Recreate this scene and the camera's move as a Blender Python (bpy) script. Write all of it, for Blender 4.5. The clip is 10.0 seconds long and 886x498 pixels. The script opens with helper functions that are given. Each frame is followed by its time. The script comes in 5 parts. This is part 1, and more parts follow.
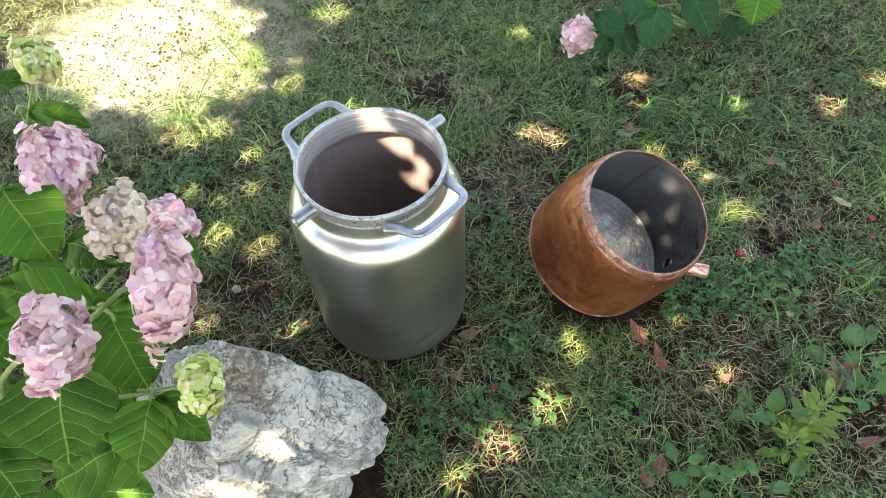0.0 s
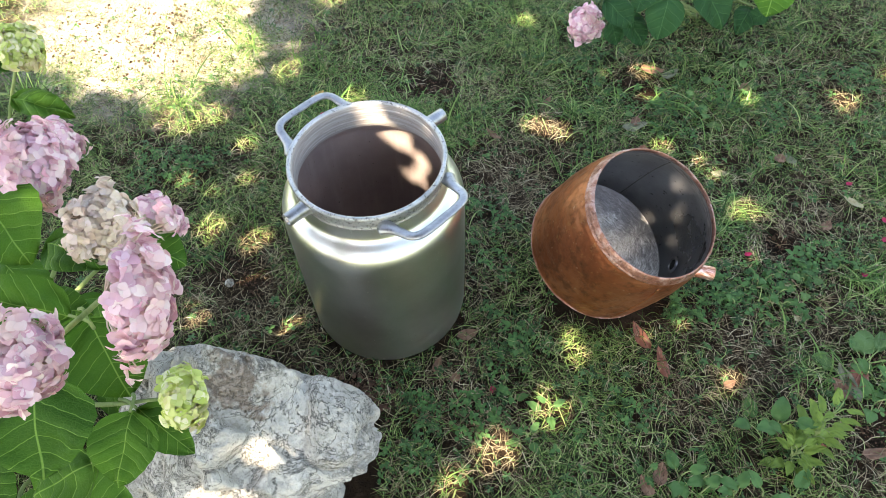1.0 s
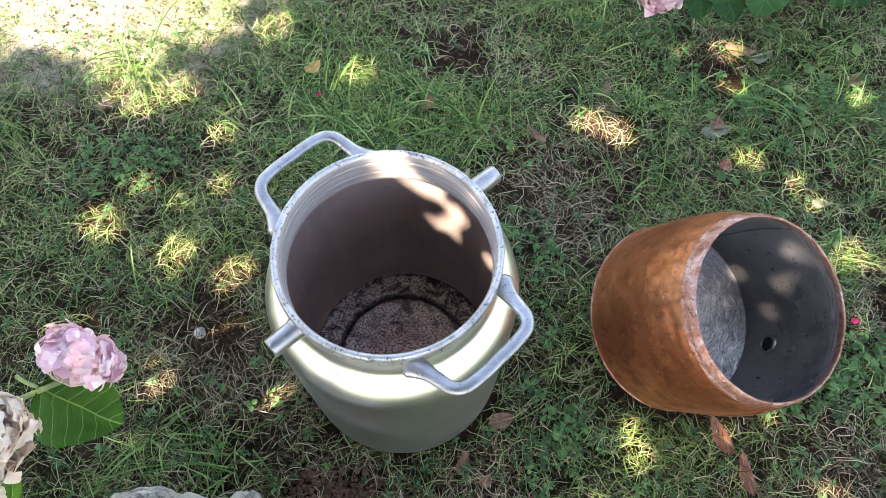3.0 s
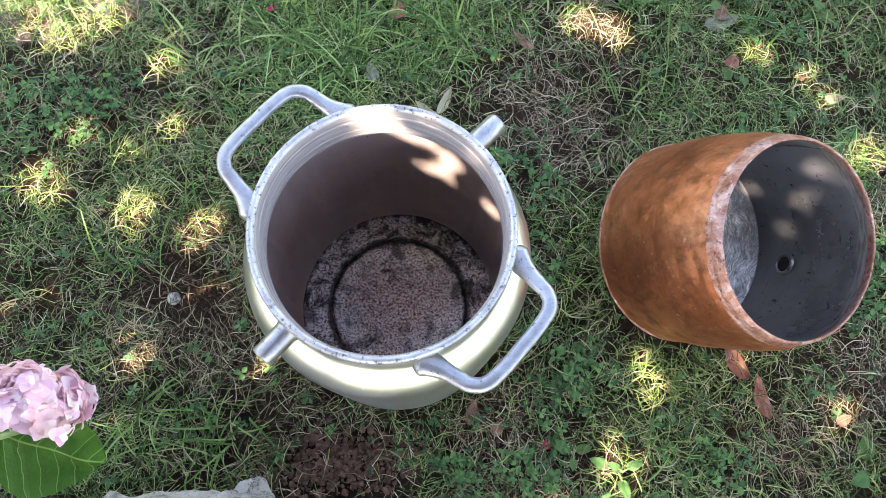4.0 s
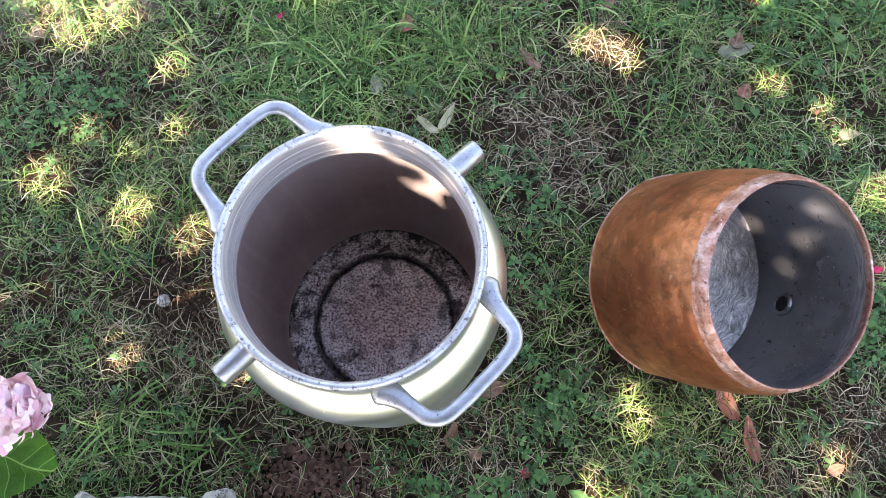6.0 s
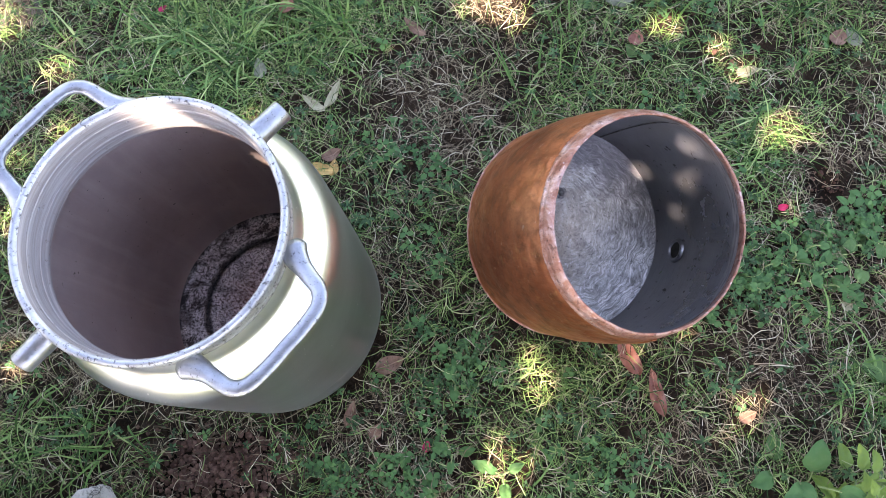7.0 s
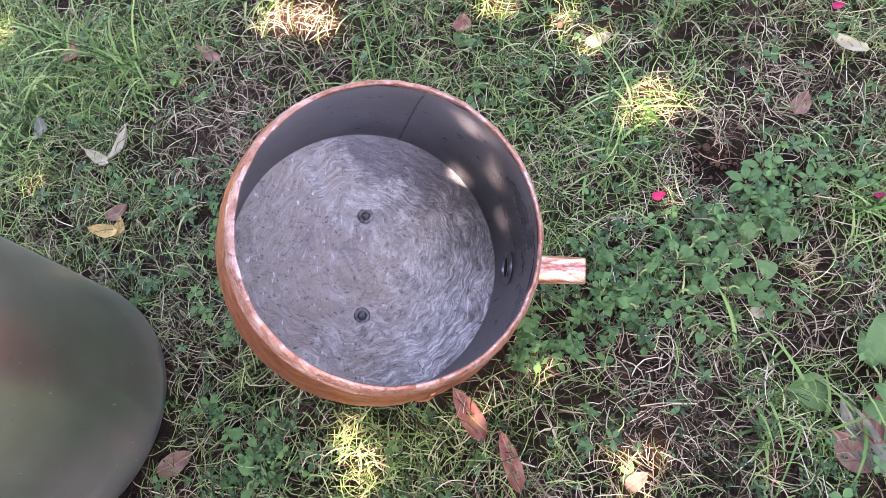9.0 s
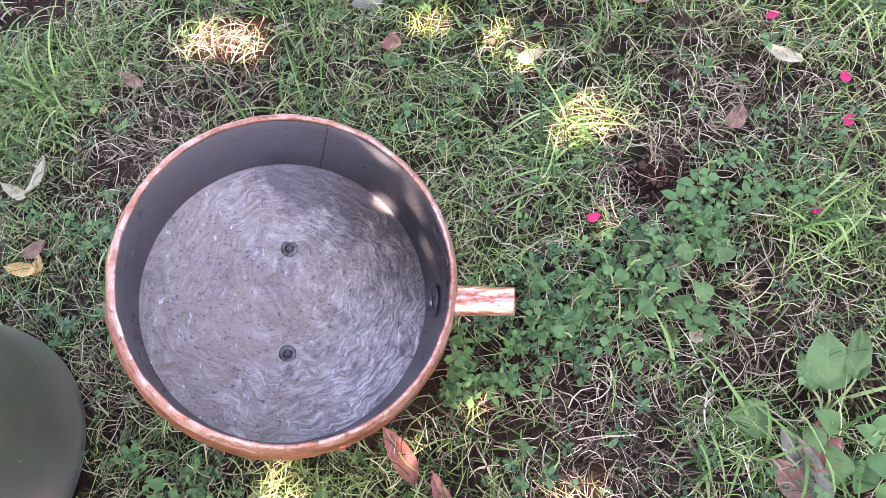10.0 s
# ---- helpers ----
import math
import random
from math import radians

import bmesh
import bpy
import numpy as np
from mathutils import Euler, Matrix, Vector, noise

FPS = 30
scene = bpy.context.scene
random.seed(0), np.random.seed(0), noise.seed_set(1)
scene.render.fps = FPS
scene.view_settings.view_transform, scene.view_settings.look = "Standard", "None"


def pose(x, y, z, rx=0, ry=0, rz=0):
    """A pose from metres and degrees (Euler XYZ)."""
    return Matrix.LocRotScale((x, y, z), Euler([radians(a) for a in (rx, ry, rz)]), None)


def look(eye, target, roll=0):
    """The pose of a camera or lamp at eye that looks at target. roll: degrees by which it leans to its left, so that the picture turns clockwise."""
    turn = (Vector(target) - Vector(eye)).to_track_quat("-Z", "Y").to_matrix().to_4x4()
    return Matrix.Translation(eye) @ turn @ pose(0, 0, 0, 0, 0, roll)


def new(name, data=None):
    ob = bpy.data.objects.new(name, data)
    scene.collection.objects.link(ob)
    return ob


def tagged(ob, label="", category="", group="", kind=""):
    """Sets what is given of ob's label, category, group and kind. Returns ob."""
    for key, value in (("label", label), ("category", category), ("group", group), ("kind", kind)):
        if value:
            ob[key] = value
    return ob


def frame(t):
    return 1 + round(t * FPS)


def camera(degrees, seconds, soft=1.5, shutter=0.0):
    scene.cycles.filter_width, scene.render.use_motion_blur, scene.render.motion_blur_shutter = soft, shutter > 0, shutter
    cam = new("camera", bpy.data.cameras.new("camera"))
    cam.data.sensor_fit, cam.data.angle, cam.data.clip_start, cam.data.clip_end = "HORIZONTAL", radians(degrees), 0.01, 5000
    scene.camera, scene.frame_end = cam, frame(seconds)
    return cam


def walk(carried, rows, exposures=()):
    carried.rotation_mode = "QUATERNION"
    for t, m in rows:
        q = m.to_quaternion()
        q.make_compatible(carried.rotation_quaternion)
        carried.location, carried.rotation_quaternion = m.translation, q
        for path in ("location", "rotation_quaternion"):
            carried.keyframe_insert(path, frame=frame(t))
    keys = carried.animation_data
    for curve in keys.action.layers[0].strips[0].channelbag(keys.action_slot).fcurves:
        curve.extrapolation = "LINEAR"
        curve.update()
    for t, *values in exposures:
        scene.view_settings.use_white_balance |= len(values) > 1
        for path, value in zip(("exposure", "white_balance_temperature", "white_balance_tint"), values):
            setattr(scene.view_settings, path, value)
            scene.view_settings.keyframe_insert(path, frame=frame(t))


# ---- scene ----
cam = camera(66.87, 10.0, soft=0.5)
PATH = [
    (0, (0.0303, 0.0292, 1.5153), (0.0012, 1.2222, -0.0897), -3.07),
    (0.5, (0.0328, 0.0489, 1.5118), (0.0105, 1.2278, -0.1037), -2.75),
    (1, (0.0363, 0.0924, 1.4974), (0.0026, 1.2394, -0.1407), -2.38),
    (1.5, (0.0595, 0.2104, 1.4771), (-0.0472, 1.3355, -0.173), -1.04),
    (2, (0.0515, 0.3039, 1.4567), (-0.0757, 1.3629, -0.2352), -0.39),
    (2.2, (0.0377, 0.3518, 1.441), (-0.0665, 1.4054, -0.2558), -0.54),
    (3.3, (-0.0755, 0.666, 1.3158), (-0.022, 1.4132, -0.5386), 2.74),
    (3.5, (-0.0789, 0.6944, 1.3019), (0.0054, 1.3549, -0.584), 3.89),
    (4, (-0.0949, 0.758, 1.2773), (-0.0122, 1.2824, -0.651), 5.15),
    (4.5, (-0.0948, 0.7925, 1.2725), (-0.0461, 1.2483, -0.6743), 1.92),
    (5, (-0.0786, 0.7977, 1.2786), (-0.0633, 1.2808, -0.6621), -1.39),
    (5.2, (-0.064, 0.7943, 1.2777), (-0.0118, 1.2492, -0.6692), 2.48),
    (6.3, (0.0232, 0.7774, 1.2633), (-0.0272, 1.3322, -0.6576), -4.51),
    (6.5, (0.0833, 0.7597, 1.2541), (0.0052, 1.3113, -0.6667), -8.35),
    (7, (0.2105, 0.7393, 1.2244), (0.1595, 1.2738, -0.7022), -10.63),
    (7.5, (0.3026, 0.7336, 1.1798), (0.2507, 1.2891, -0.7409), -13.21),
    (8, (0.3886, 0.737, 1.1122), (0.3377, 1.3642, -0.7862), -13.7),
    (8.5, (0.4791, 0.7352, 1.0086), (0.4084, 1.4369, -0.8629), -15.39),
    (9, (0.5692, 0.7255, 0.9288), (0.413, 1.466, -0.9225), -24.41),
    (9.5, (0.6354, 0.7372, 0.89), (0.4805, 1.4876, -0.9574), -26.48),
    (10, (0.6468, 0.7576, 0.8942), (0.5426, 1.4964, -0.9614), -22.74),
]
walk(cam, [(t, look(eye, target, roll)) for t, eye, target, roll in PATH],
     [(0.0, 2.5, 8400, 11), (2.0, 2.58, 8200, 13), (3.4, 2.78, 7900, 18), (4.2, 2.92, 7800, 19), (7.5, 2.92, 7600, 28), (8.5, 3.04, 7600, 37), (9.5, 3.64, 7700, 40), (10.0, 3.58, 7700, 40)])

# ---- light ----
SUN = Vector((-0.369, -0.527, 0.766)).normalized()
world = bpy.data.worlds.new("sky")
scene.world = world
world.use_nodes = True
wn = world.node_tree
sky = wn.nodes.new("ShaderNodeTexSky")
sky.sky_type = "NISHITA"
sky.sun_disc = False
sky.sun_elevation = math.asin(SUN.z)
sky.sun_rotation = math.atan2(SUN.x, SUN.y)
wn.links.new(sky.outputs[0], wn.nodes["Background"].inputs[0])
wn.nodes["Background"].inputs[1].default_value = 0.15
lamp = bpy.data.lights.new("sun", "SUN")
lamp.energy, lamp.angle, lamp.color = 5.0, radians(0.5), (1.0, 0.95, 0.87)
new("sun", lamp).matrix_world = look(SUN * 40, (0, 0, 0))


# ---- material tools ----
class Nodes:
    """A small builder for one node material."""

    def __init__(self, name):
        self.m = bpy.data.materials.new(name)
        self.m.use_nodes = True
        self.t = self.m.node_tree
        self.t.nodes.clear()
        self.out = self.t.nodes.new("ShaderNodeOutputMaterial")

    def put(self, sock, v):
        if isinstance(v, bpy.types.NodeSocket):
            self.t.links.new(v, sock)
        elif isinstance(v, (tuple, list)) and sock.type == "RGBA":
            sock.default_value = (*v[:3], 1)
        else:
            sock.default_value = v

    def coord(self, kind="Object", scale=(1, 1, 1), rot=(0, 0, 0)):
        c = self.t.nodes.new("ShaderNodeTexCoord")
        mp = self.t.nodes.new("ShaderNodeMapping")
        self.put(mp.inputs[0], c.outputs[kind])
        self.put(mp.inputs["Scale"], scale)
        self.put(mp.inputs["Rotation"], rot)
        return mp.outputs[0]

    def noise(self, vec, scale, detail=4, rough=0.55, warp=0.0):
        n = self.t.nodes.new("ShaderNodeTexNoise")
        self.put(n.inputs["Vector"], vec)
        n.inputs["Scale"].default_value = scale
        n.inputs["Detail"].default_value = detail
        n.inputs["Roughness"].default_value = rough
        n.inputs["Distortion"].default_value = warp
        return n.outputs["Fac"]

    def cells(self, vec, scale, feature="F1", rnd=1.0):
        n = self.t.nodes.new("ShaderNodeTexVoronoi")
        n.feature = feature
        self.put(n.inputs["Vector"], vec)
        n.inputs["Scale"].default_value = scale
        n.inputs["Randomness"].default_value = rnd
        return n.outputs["Distance"]

    def ramp(self, fac, *stops):
        r = self.t.nodes.new("ShaderNodeValToRGB")
        el = r.color_ramp.elements
        while len(el) < len(stops):
            el.new(0.5)
        for e, (p, c) in zip(el, stops):
            c = (c, c, c) if isinstance(c, (int, float)) else c
            e.position, e.color = p, (*c, 1)
        self.put(r.inputs[0], fac)
        return r.outputs[0]

    def mix(self, fac, a, b, kind="MIX"):
        n = self.t.nodes.new("ShaderNodeMix")
        n.data_type, n.blend_type = "RGBA", kind
        self.put(n.inputs[0], fac)
        self.put(n.inputs[6], a)
        self.put(n.inputs[7], b)
        return n.outputs[2]

    def maths(self, op, a, b=0.0, c=0.0):
        n = self.t.nodes.new("ShaderNodeMath")
        n.operation = op
        for s, v in zip(n.inputs, (a, b, c)):
            self.put(s, v)
        return n.outputs[0]

    def split(self, vec):
        n = self.t.nodes.new("ShaderNodeSeparateXYZ")
        self.put(n.inputs[0], vec)
        return n.outputs

    def island(self):
        return self.t.nodes.new("ShaderNodeNewGeometry").outputs["Random Per Island"]

    def chance(self):
        return self.t.nodes.new("ShaderNodeObjectInfo").outputs["Random"]

    def bump(self, height, strength, distance, after=None):
        b = self.t.nodes.new("ShaderNodeBump")
        b.inputs["Strength"].default_value = strength
        b.inputs["Distance"].default_value = distance
        self.put(b.inputs["Height"], height)
        if after is not None:
            self.put(b.inputs["Normal"], after)
        return b.outputs[0]

    def surface(self, colour, rough, metal=0.0, normal=None, through_light=0.0, back=None, specular=None):
        p = self.t.nodes.new("ShaderNodeBsdfPrincipled")
        self.put(p.inputs["Base Color"], colour)
        self.put(p.inputs["Roughness"], rough)
        self.put(p.inputs["Metallic"], metal)
        if specular is not None:
            self.put(p.inputs["Specular IOR Level"], specular)
        if normal is not None:
            self.put(p.inputs["Normal"], normal)
        shade = p.outputs[0]
        if through_light:
            tr = self.t.nodes.new("ShaderNodeBsdfTranslucent")
            self.put(tr.inputs[0], back if back is not None else colour)
            mx = self.t.nodes.new("ShaderNodeMixShader")
            mx.inputs[0].default_value = through_light
            self.t.links.new(shade, mx.inputs[1])
            self.t.links.new(tr.outputs[0], mx.inputs[2])
            shade = mx.outputs[0]
        self.t.links.new(shade, self.out.inputs[0])
        return self.m


def soil_material():
    k = Nodes("soil")
    o = k.coord()
    big = k.noise(o, 2.2, 3)
    mid = k.noise(o, 14, 5, 0.65)
    fine = k.noise(o, 160, 4, 0.7)
    earth = k.ramp(mid, (0.3, (0.0045, 0.0028, 0.0016)), (0.55, (0.020, 0.012, 0.007)), (0.75, (0.075, 0.047, 0.030)))
    dry = k.ramp(fine, (0.3, (0.0055, 0.0035, 0.002)), (0.6, (0.032, 0.021, 0.0125)), (0.8, (0.15, 0.108, 0.066)))
    c = k.mix(k.ramp(big, (0.45, 0.0), (0.62, 0.75)), earth, dry)
    # bare ground beside the hydrangea, coloured pale to paint in its full sun
    p = k.split(o)
    dx = k.maths("MULTIPLY", k.maths("ADD", p[0], 1.0), 1.2)
    dy = k.maths("MULTIPLY", k.maths("SUBTRACT", p[1], 2.1), 1.5)
    d = k.maths("SQRT", k.maths("ADD", k.maths("MULTIPLY", dx, dx), k.maths("MULTIPLY", dy, dy)))
    d = k.maths("ADD", d, k.maths("MULTIPLY", k.maths("SUBTRACT", mid, 0.5), 0.6))
    bare = k.ramp(d, (0.45, 1.0), (0.75, 0.0))
    pale = k.ramp(fine, (0.28, (0.10, 0.08, 0.06)), (0.45, (0.40, 0.35, 0.29)), (0.75, (0.58, 0.53, 0.46)))
    c = k.mix(bare, c, pale)
    turf = k.mix(k.ramp(k.noise(o, 0.35, 4), (0.35, 0.0), (0.65, 1.0)), k.ramp(fine, (0.3, (0.022, 0.045, 0.013)), (0.7, (0.075, 0.12, 0.035))), k.ramp(fine, (0.3, (0.045, 0.06, 0.022)), (0.7, (0.13, 0.15, 0.06))))
    rx, ry = k.maths("ABSOLUTE", p[0]), k.maths("ABSOLUTE", k.maths("SUBTRACT", p[1], 1.3))
    c = k.mix(k.ramp(k.maths("MULTIPLY", k.maths("MAXIMUM", rx, ry), 0.25), (0.36, 0.0), (0.60, 0.95)), c, turf)
    n = k.bump(fine, 0.8, 0.006, k.bump(mid, 0.7, 0.02))
    return k.surface(c, 0.95, normal=n, specular=0.08)


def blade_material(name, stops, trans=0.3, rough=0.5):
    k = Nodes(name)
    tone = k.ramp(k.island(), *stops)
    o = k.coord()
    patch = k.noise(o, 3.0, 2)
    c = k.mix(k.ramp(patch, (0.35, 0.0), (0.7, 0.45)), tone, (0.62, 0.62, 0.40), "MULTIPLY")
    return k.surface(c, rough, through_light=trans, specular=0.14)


def weed_material(name, dark, light, trans=0.25):
    k = Nodes(name)
    o = k.coord()
    c = k.mix(k.island(), dark, light)
    c = k.mix(k.ramp(k.noise(o, 120, 3), (0.4, 0.0), (0.7, 0.3)), c, (0.12, 0.19, 0.075))
    return k.surface(c, 0.5, normal=k.bump(k.noise(o, 300, 2), 0.25, 0.002), through_light=trans, specular=0.14)


def veined_leaf_material(name, dark, light, vein, trans=0.3, veins=7.0):
    """Leaf with a midrib and slanting side veins; U runs across (-1..1 mapped to 0..1), V along."""
    k = Nodes(name)
    u, v, _ = k.split(k.coord("UV"))
    a = k.maths("ABSOLUTE", k.maths("SUBTRACT", u, 0.5))
    mid = k.ramp(a, (0.004, 1.0), (0.012, 0.0))
    wob = k.noise(k.coord("UV"), 7, 2)
    slant = k.maths("SUBTRACT", k.maths("MULTIPLY", v, veins), k.maths("MULTIPLY", k.maths("POWER", a, 1.15), veins * 0.62))
    slant = k.maths("ADD", slant, k.maths("MULTIPLY", wob, 0.35))
    saw = k.maths("ABSOLUTE", k.maths("SUBTRACT", k.maths("FRACT", slant), 0.5))
    side = k.ramp(saw, (0.012, 1.0), (0.04, 0.0))
    fine = k.cells(k.coord("UV", (26, 40, 1)), 1.0, "DISTANCE_TO_EDGE")
    net = k.ramp(fine, (0.0, 0.55), (0.12, 0.0))
    allv = k.maths("MAXIMUM", k.maths("MAXIMUM", mid, k.maths("MULTIPLY", side, 0.75)), k.maths("MULTIPLY", net, 0.16))
    o = k.coord()
    tone = k.mix(k.chance(), dark, light)
    tone = k.mix(k.ramp(k.noise(o, 22, 4), (0.35, 0.0), (0.75, 0.4)), tone, light)
    c = k.mix(k.maths("MULTIPLY", allv, 0.5), tone, vein)
    quilt = k.ramp(saw, (0.0, 0.0), (0.3, 1.0))
    n = k.bump(k.maths("SUBTRACT", quilt, k.maths("MULTIPLY", net, 0.35)), 0.5, 0.004)
    return k.surface(c, 0.55, normal=n, through_light=trans, specular=0.14)


def petal_material(name, stops):
    k = Nodes(name)
    o = k.coord()
    c = k.ramp(k.island(), *stops)
    c = k.mix(k.ramp(k.noise(o, 22, 3), (0.5, 0.0), (0.68, 0.55)), c, (0.82, 0.60, 0.50))
    return k.surface(c, 0.6, normal=k.bump(k.noise(o, 260, 2), 0.2, 0.002), through_light=0.35, specular=0.2)


def dry_leaf_material(name, dark, light):
    k = Nodes(name)
    u, v, _ = k.split(k.coord("UV"))
    a = k.maths("ABSOLUTE", k.maths("SUBTRACT", u, 0.5))
    mid = k.ramp(a, (0.01, 1.0), (0.04, 0.0))
    o = k.coord()
    c = k.ramp(k.noise(o, 45, 5, 0.65), (0.3, dark), (0.7, light))
    c = k.mix(k.maths("MULTIPLY", mid, 0.5), c, [x * 1.5 for x in light])
    c = k.mix(k.ramp(k.noise(o, 240, 2), (0.62, 0.0), (0.7, 0.6)), c, [x * 0.3 for x in dark])
    return k.surface(c, 0.7, normal=k.bump(k.noise(o, 120, 3), 0.5, 0.003), through_light=0.12, specular=0.25)


def bark_material(name, dark, light):
    k = Nodes(name)
    o = k.coord("Object", (1, 1, 0.3))
    f = k.noise(o, 40, 5, 0.65)
    return k.surface(k.ramp(f, (0.3, dark), (0.7, light)), 0.85, normal=k.bump(f, 0.6, 0.01))


def aluminium_material():
    k = Nodes("aluminium_sheet")
    o = k.coord()
    brush = k.noise(k.coord("Object", (1, 1, 30)), 5, 5, 0.6)
    cloud = k.noise(o, 7, 4, 0.6)
    spots = k.noise(o, 55, 3, 0.6)
    c = k.ramp(cloud, (0.3, (0.47, 0.475, 0.455)), (0.7, (0.61, 0.615, 0.60)))
    c = k.mix(k.ramp(spots, (0.66, 0.0), (0.74, 0.2)), c, (0.30, 0.29, 0.25))
    c = k.mix(k.ramp(k.noise(k.coord("Object", (1, 1, 0.35)), 150, 2), (0.72, 0.0), (0.75, 0.7)), c, (0.9, 0.89, 0.85))
    r = k.maths("ADD", k.maths("MULTIPLY", brush, 0.07), k.maths("MULTIPLY", cloud, 0.16))
    r = k.maths("ADD", r, 0.20)
    scr = k.cells(k.coord("Object", (1, 1, 0.12), (0.5, 0.3, 0)), 26, "DISTANCE_TO_EDGE")
    n = k.bump(k.noise(o, 11, 3, 0.5), 0.05, 0.02, k.bump(k.ramp(scr, (0.0, 0.0), (0.02, 1.0)), 0.05, 0.001))
    return k.surface(c, r, 0.975, n)


def cast_material():
    k = Nodes("cast_aluminium")
    o = k.coord()
    pit = k.noise(o, 240, 3, 0.7)
    stain = k.noise(o, 26, 4, 0.6)
    c = k.ramp(stain, (0.3, (0.24, 0.24, 0.248)), (0.65, (0.40, 0.40, 0.408)))
    c = k.mix(k.ramp(pit, (0.62, 0.0), (0.70, 0.75)), c, (0.12, 0.11, 0.11))
    c = k.mix(k.ramp(k.noise(o, 95, 4, 0.8), (0.62, 0.0), (0.66, 0.8)), c, (0.06, 0.055, 0.055))
    scuff = k.noise(k.coord("Object", (1, 1, 6)), 30, 4, 0.7)
    c = k.mix(k.ramp(scuff, (0.5, 0.0), (0.75, 0.3)), c, (0.60, 0.60, 0.61))
    return k.surface(c, k.ramp(pit, (0.3, 0.30), (0.7, 0.5)), 0.9, k.bump(pit, 0.22, 0.0015, k.bump(k.noise(o, 18, 3), 0.15, 0.01)))


def pitted_rim_material():
    k = Nodes("pitted_rim")
    o = k.coord()
    pit = k.noise(o, 170, 4, 0.75)
    stain = k.noise(o, 26, 4, 0.6)
    c = k.ramp(stain, (0.3, (0.30, 0.30, 0.305)), (0.65, (0.52, 0.52, 0.525)))
    c = k.mix(k.ramp(pit, (0.55, 0.0), (0.63, 0.85)), c, (0.075, 0.068, 0.068))
    return k.surface(c, k.ramp(pit, (0.3, 0.34), (0.7, 0.6)), 0.8, k.bump(pit, 0.4, 0.002))


def neck_material():
    k = Nodes("worn_neck")
    o = k.coord()
    lap = k.noise(k.coord("Object", (0.5, 0.5, 14)), 14, 5, 0.65)
    c = k.ramp(lap, (0.3, (0.26, 0.23, 0.215)), (0.5, (0.37, 0.335, 0.315)), (0.7, (0.52, 0.485, 0.46)))
    c = k.mix(k.ramp(k.noise(o, 80, 4, 0.75), (0.62, 0.0), (0.68, 0.6)), c, (0.16, 0.12, 0.10))
    return k.surface(c, 0.5, 0.25, k.bump(lap, 0.3, 0.002))


def lining_material():
    k = Nodes("stained_lining")
    o = k.coord()
    cloud = k.noise(o, 5, 4, 0.6)
    spk = k.noise(o, 110, 3, 0.7)
    streak = k.noise(k.coord("Object", (1, 1, 0.08)), 40, 3, 0.6)
    c = k.ramp(cloud, (0.3, (0.29, 0.225, 0.21)), (0.7, (0.45, 0.37, 0.345)))
    c = k.mix(k.ramp(streak, (0.5, 0.0), (0.8, 0.4)), c, (0.54, 0.47, 0.44))
    c = k.mix(k.ramp(spk, (0.68, 0.0), (0.74, 0.9)), c, (0.03, 0.02, 0.018))
    return k.surface(c, 0.55, 0.2, k.bump(spk, 0.25, 0.002))


def pitted_floor_material():
    k = Nodes("pitted_can_floor")
    o = k.coord()
    x, y, z = k.split(o)
    d = k.maths("SQRT", k.maths("ADD", k.maths("MULTIPLY", x, x), k.maths("MULTIPLY", y, y)))
    spk = k.noise(o, 240, 6, 0.85)
    blot = k.noise(o, 16, 5, 0.65)
    crust = k.noise(o, 26, 7, 0.75, 0.4)
    c = k.ramp(spk, (0.43, (0.028, 0.020, 0.020)), (0.47, (0.42, 0.39, 0.395)), (0.51, (0.93, 0.91, 0.92)))
    # scraped pale streaks
    c = k.mix(k.ramp(k.noise(k.coord("Object", (1, 4, 1), (0, 0, 0.7)), 30, 5, 0.7), (0.58, 0.0), (0.68, 0.5)), c, (0.80, 0.79, 0.81))
    # rust in the middle
    rust = k.maths("ADD", k.maths("MULTIPLY", k.maths("SUBTRACT", blot, 0.5), 0.28), d)
    c = k.mix(k.ramp(k.noise(o, 32, 5, 0.7), (0.46, 0.0), (0.60, 0.8)), c, (0.06, 0.036, 0.036))
    c = k.mix(k.ramp(rust, (0.03, 0.8), (0.125, 0.0)), c, k.ramp(spk, (0.42, (0.055, 0.018, 0.014)), (0.48, (0.33, 0.16, 0.13)), (0.54, (0.68, 0.58, 0.57))))
    # black crust in patches, thickest outside the groove
    thick = k.maths("ADD", crust, k.maths("MULTIPLY", k.ramp(d, (0.118, 0.0), (0.135, 1.0)), 0.07))
    c = k.mix(k.ramp(thick, (0.585, 0.0), (0.65, 0.9)), c, (0.030, 0.018, 0.018))
    # near-black along the ring groove
    ring = k.maths("ABSOLUTE", k.maths("SUBTRACT", k.maths("ADD", d, k.maths("MULTIPLY", k.maths("SUBTRACT", crust, 0.5), 0.03)), 0.1265))
    c = k.mix(k.ramp(ring, (0.003, 0.95), (0.009, 0.0)), c, (0.010, 0.008, 0.008))
    # darker at the floor's outer edge
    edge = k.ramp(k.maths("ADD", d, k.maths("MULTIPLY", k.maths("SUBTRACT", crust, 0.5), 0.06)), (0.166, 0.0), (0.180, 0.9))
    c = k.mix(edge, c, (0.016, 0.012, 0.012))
    return k.surface(c, k.ramp(spk, (0.43, 0.8), (0.56, 0.38)), 0.35, k.bump(spk, 0.3, 0.002, k.bump(crust, 0.5, 0.006)))


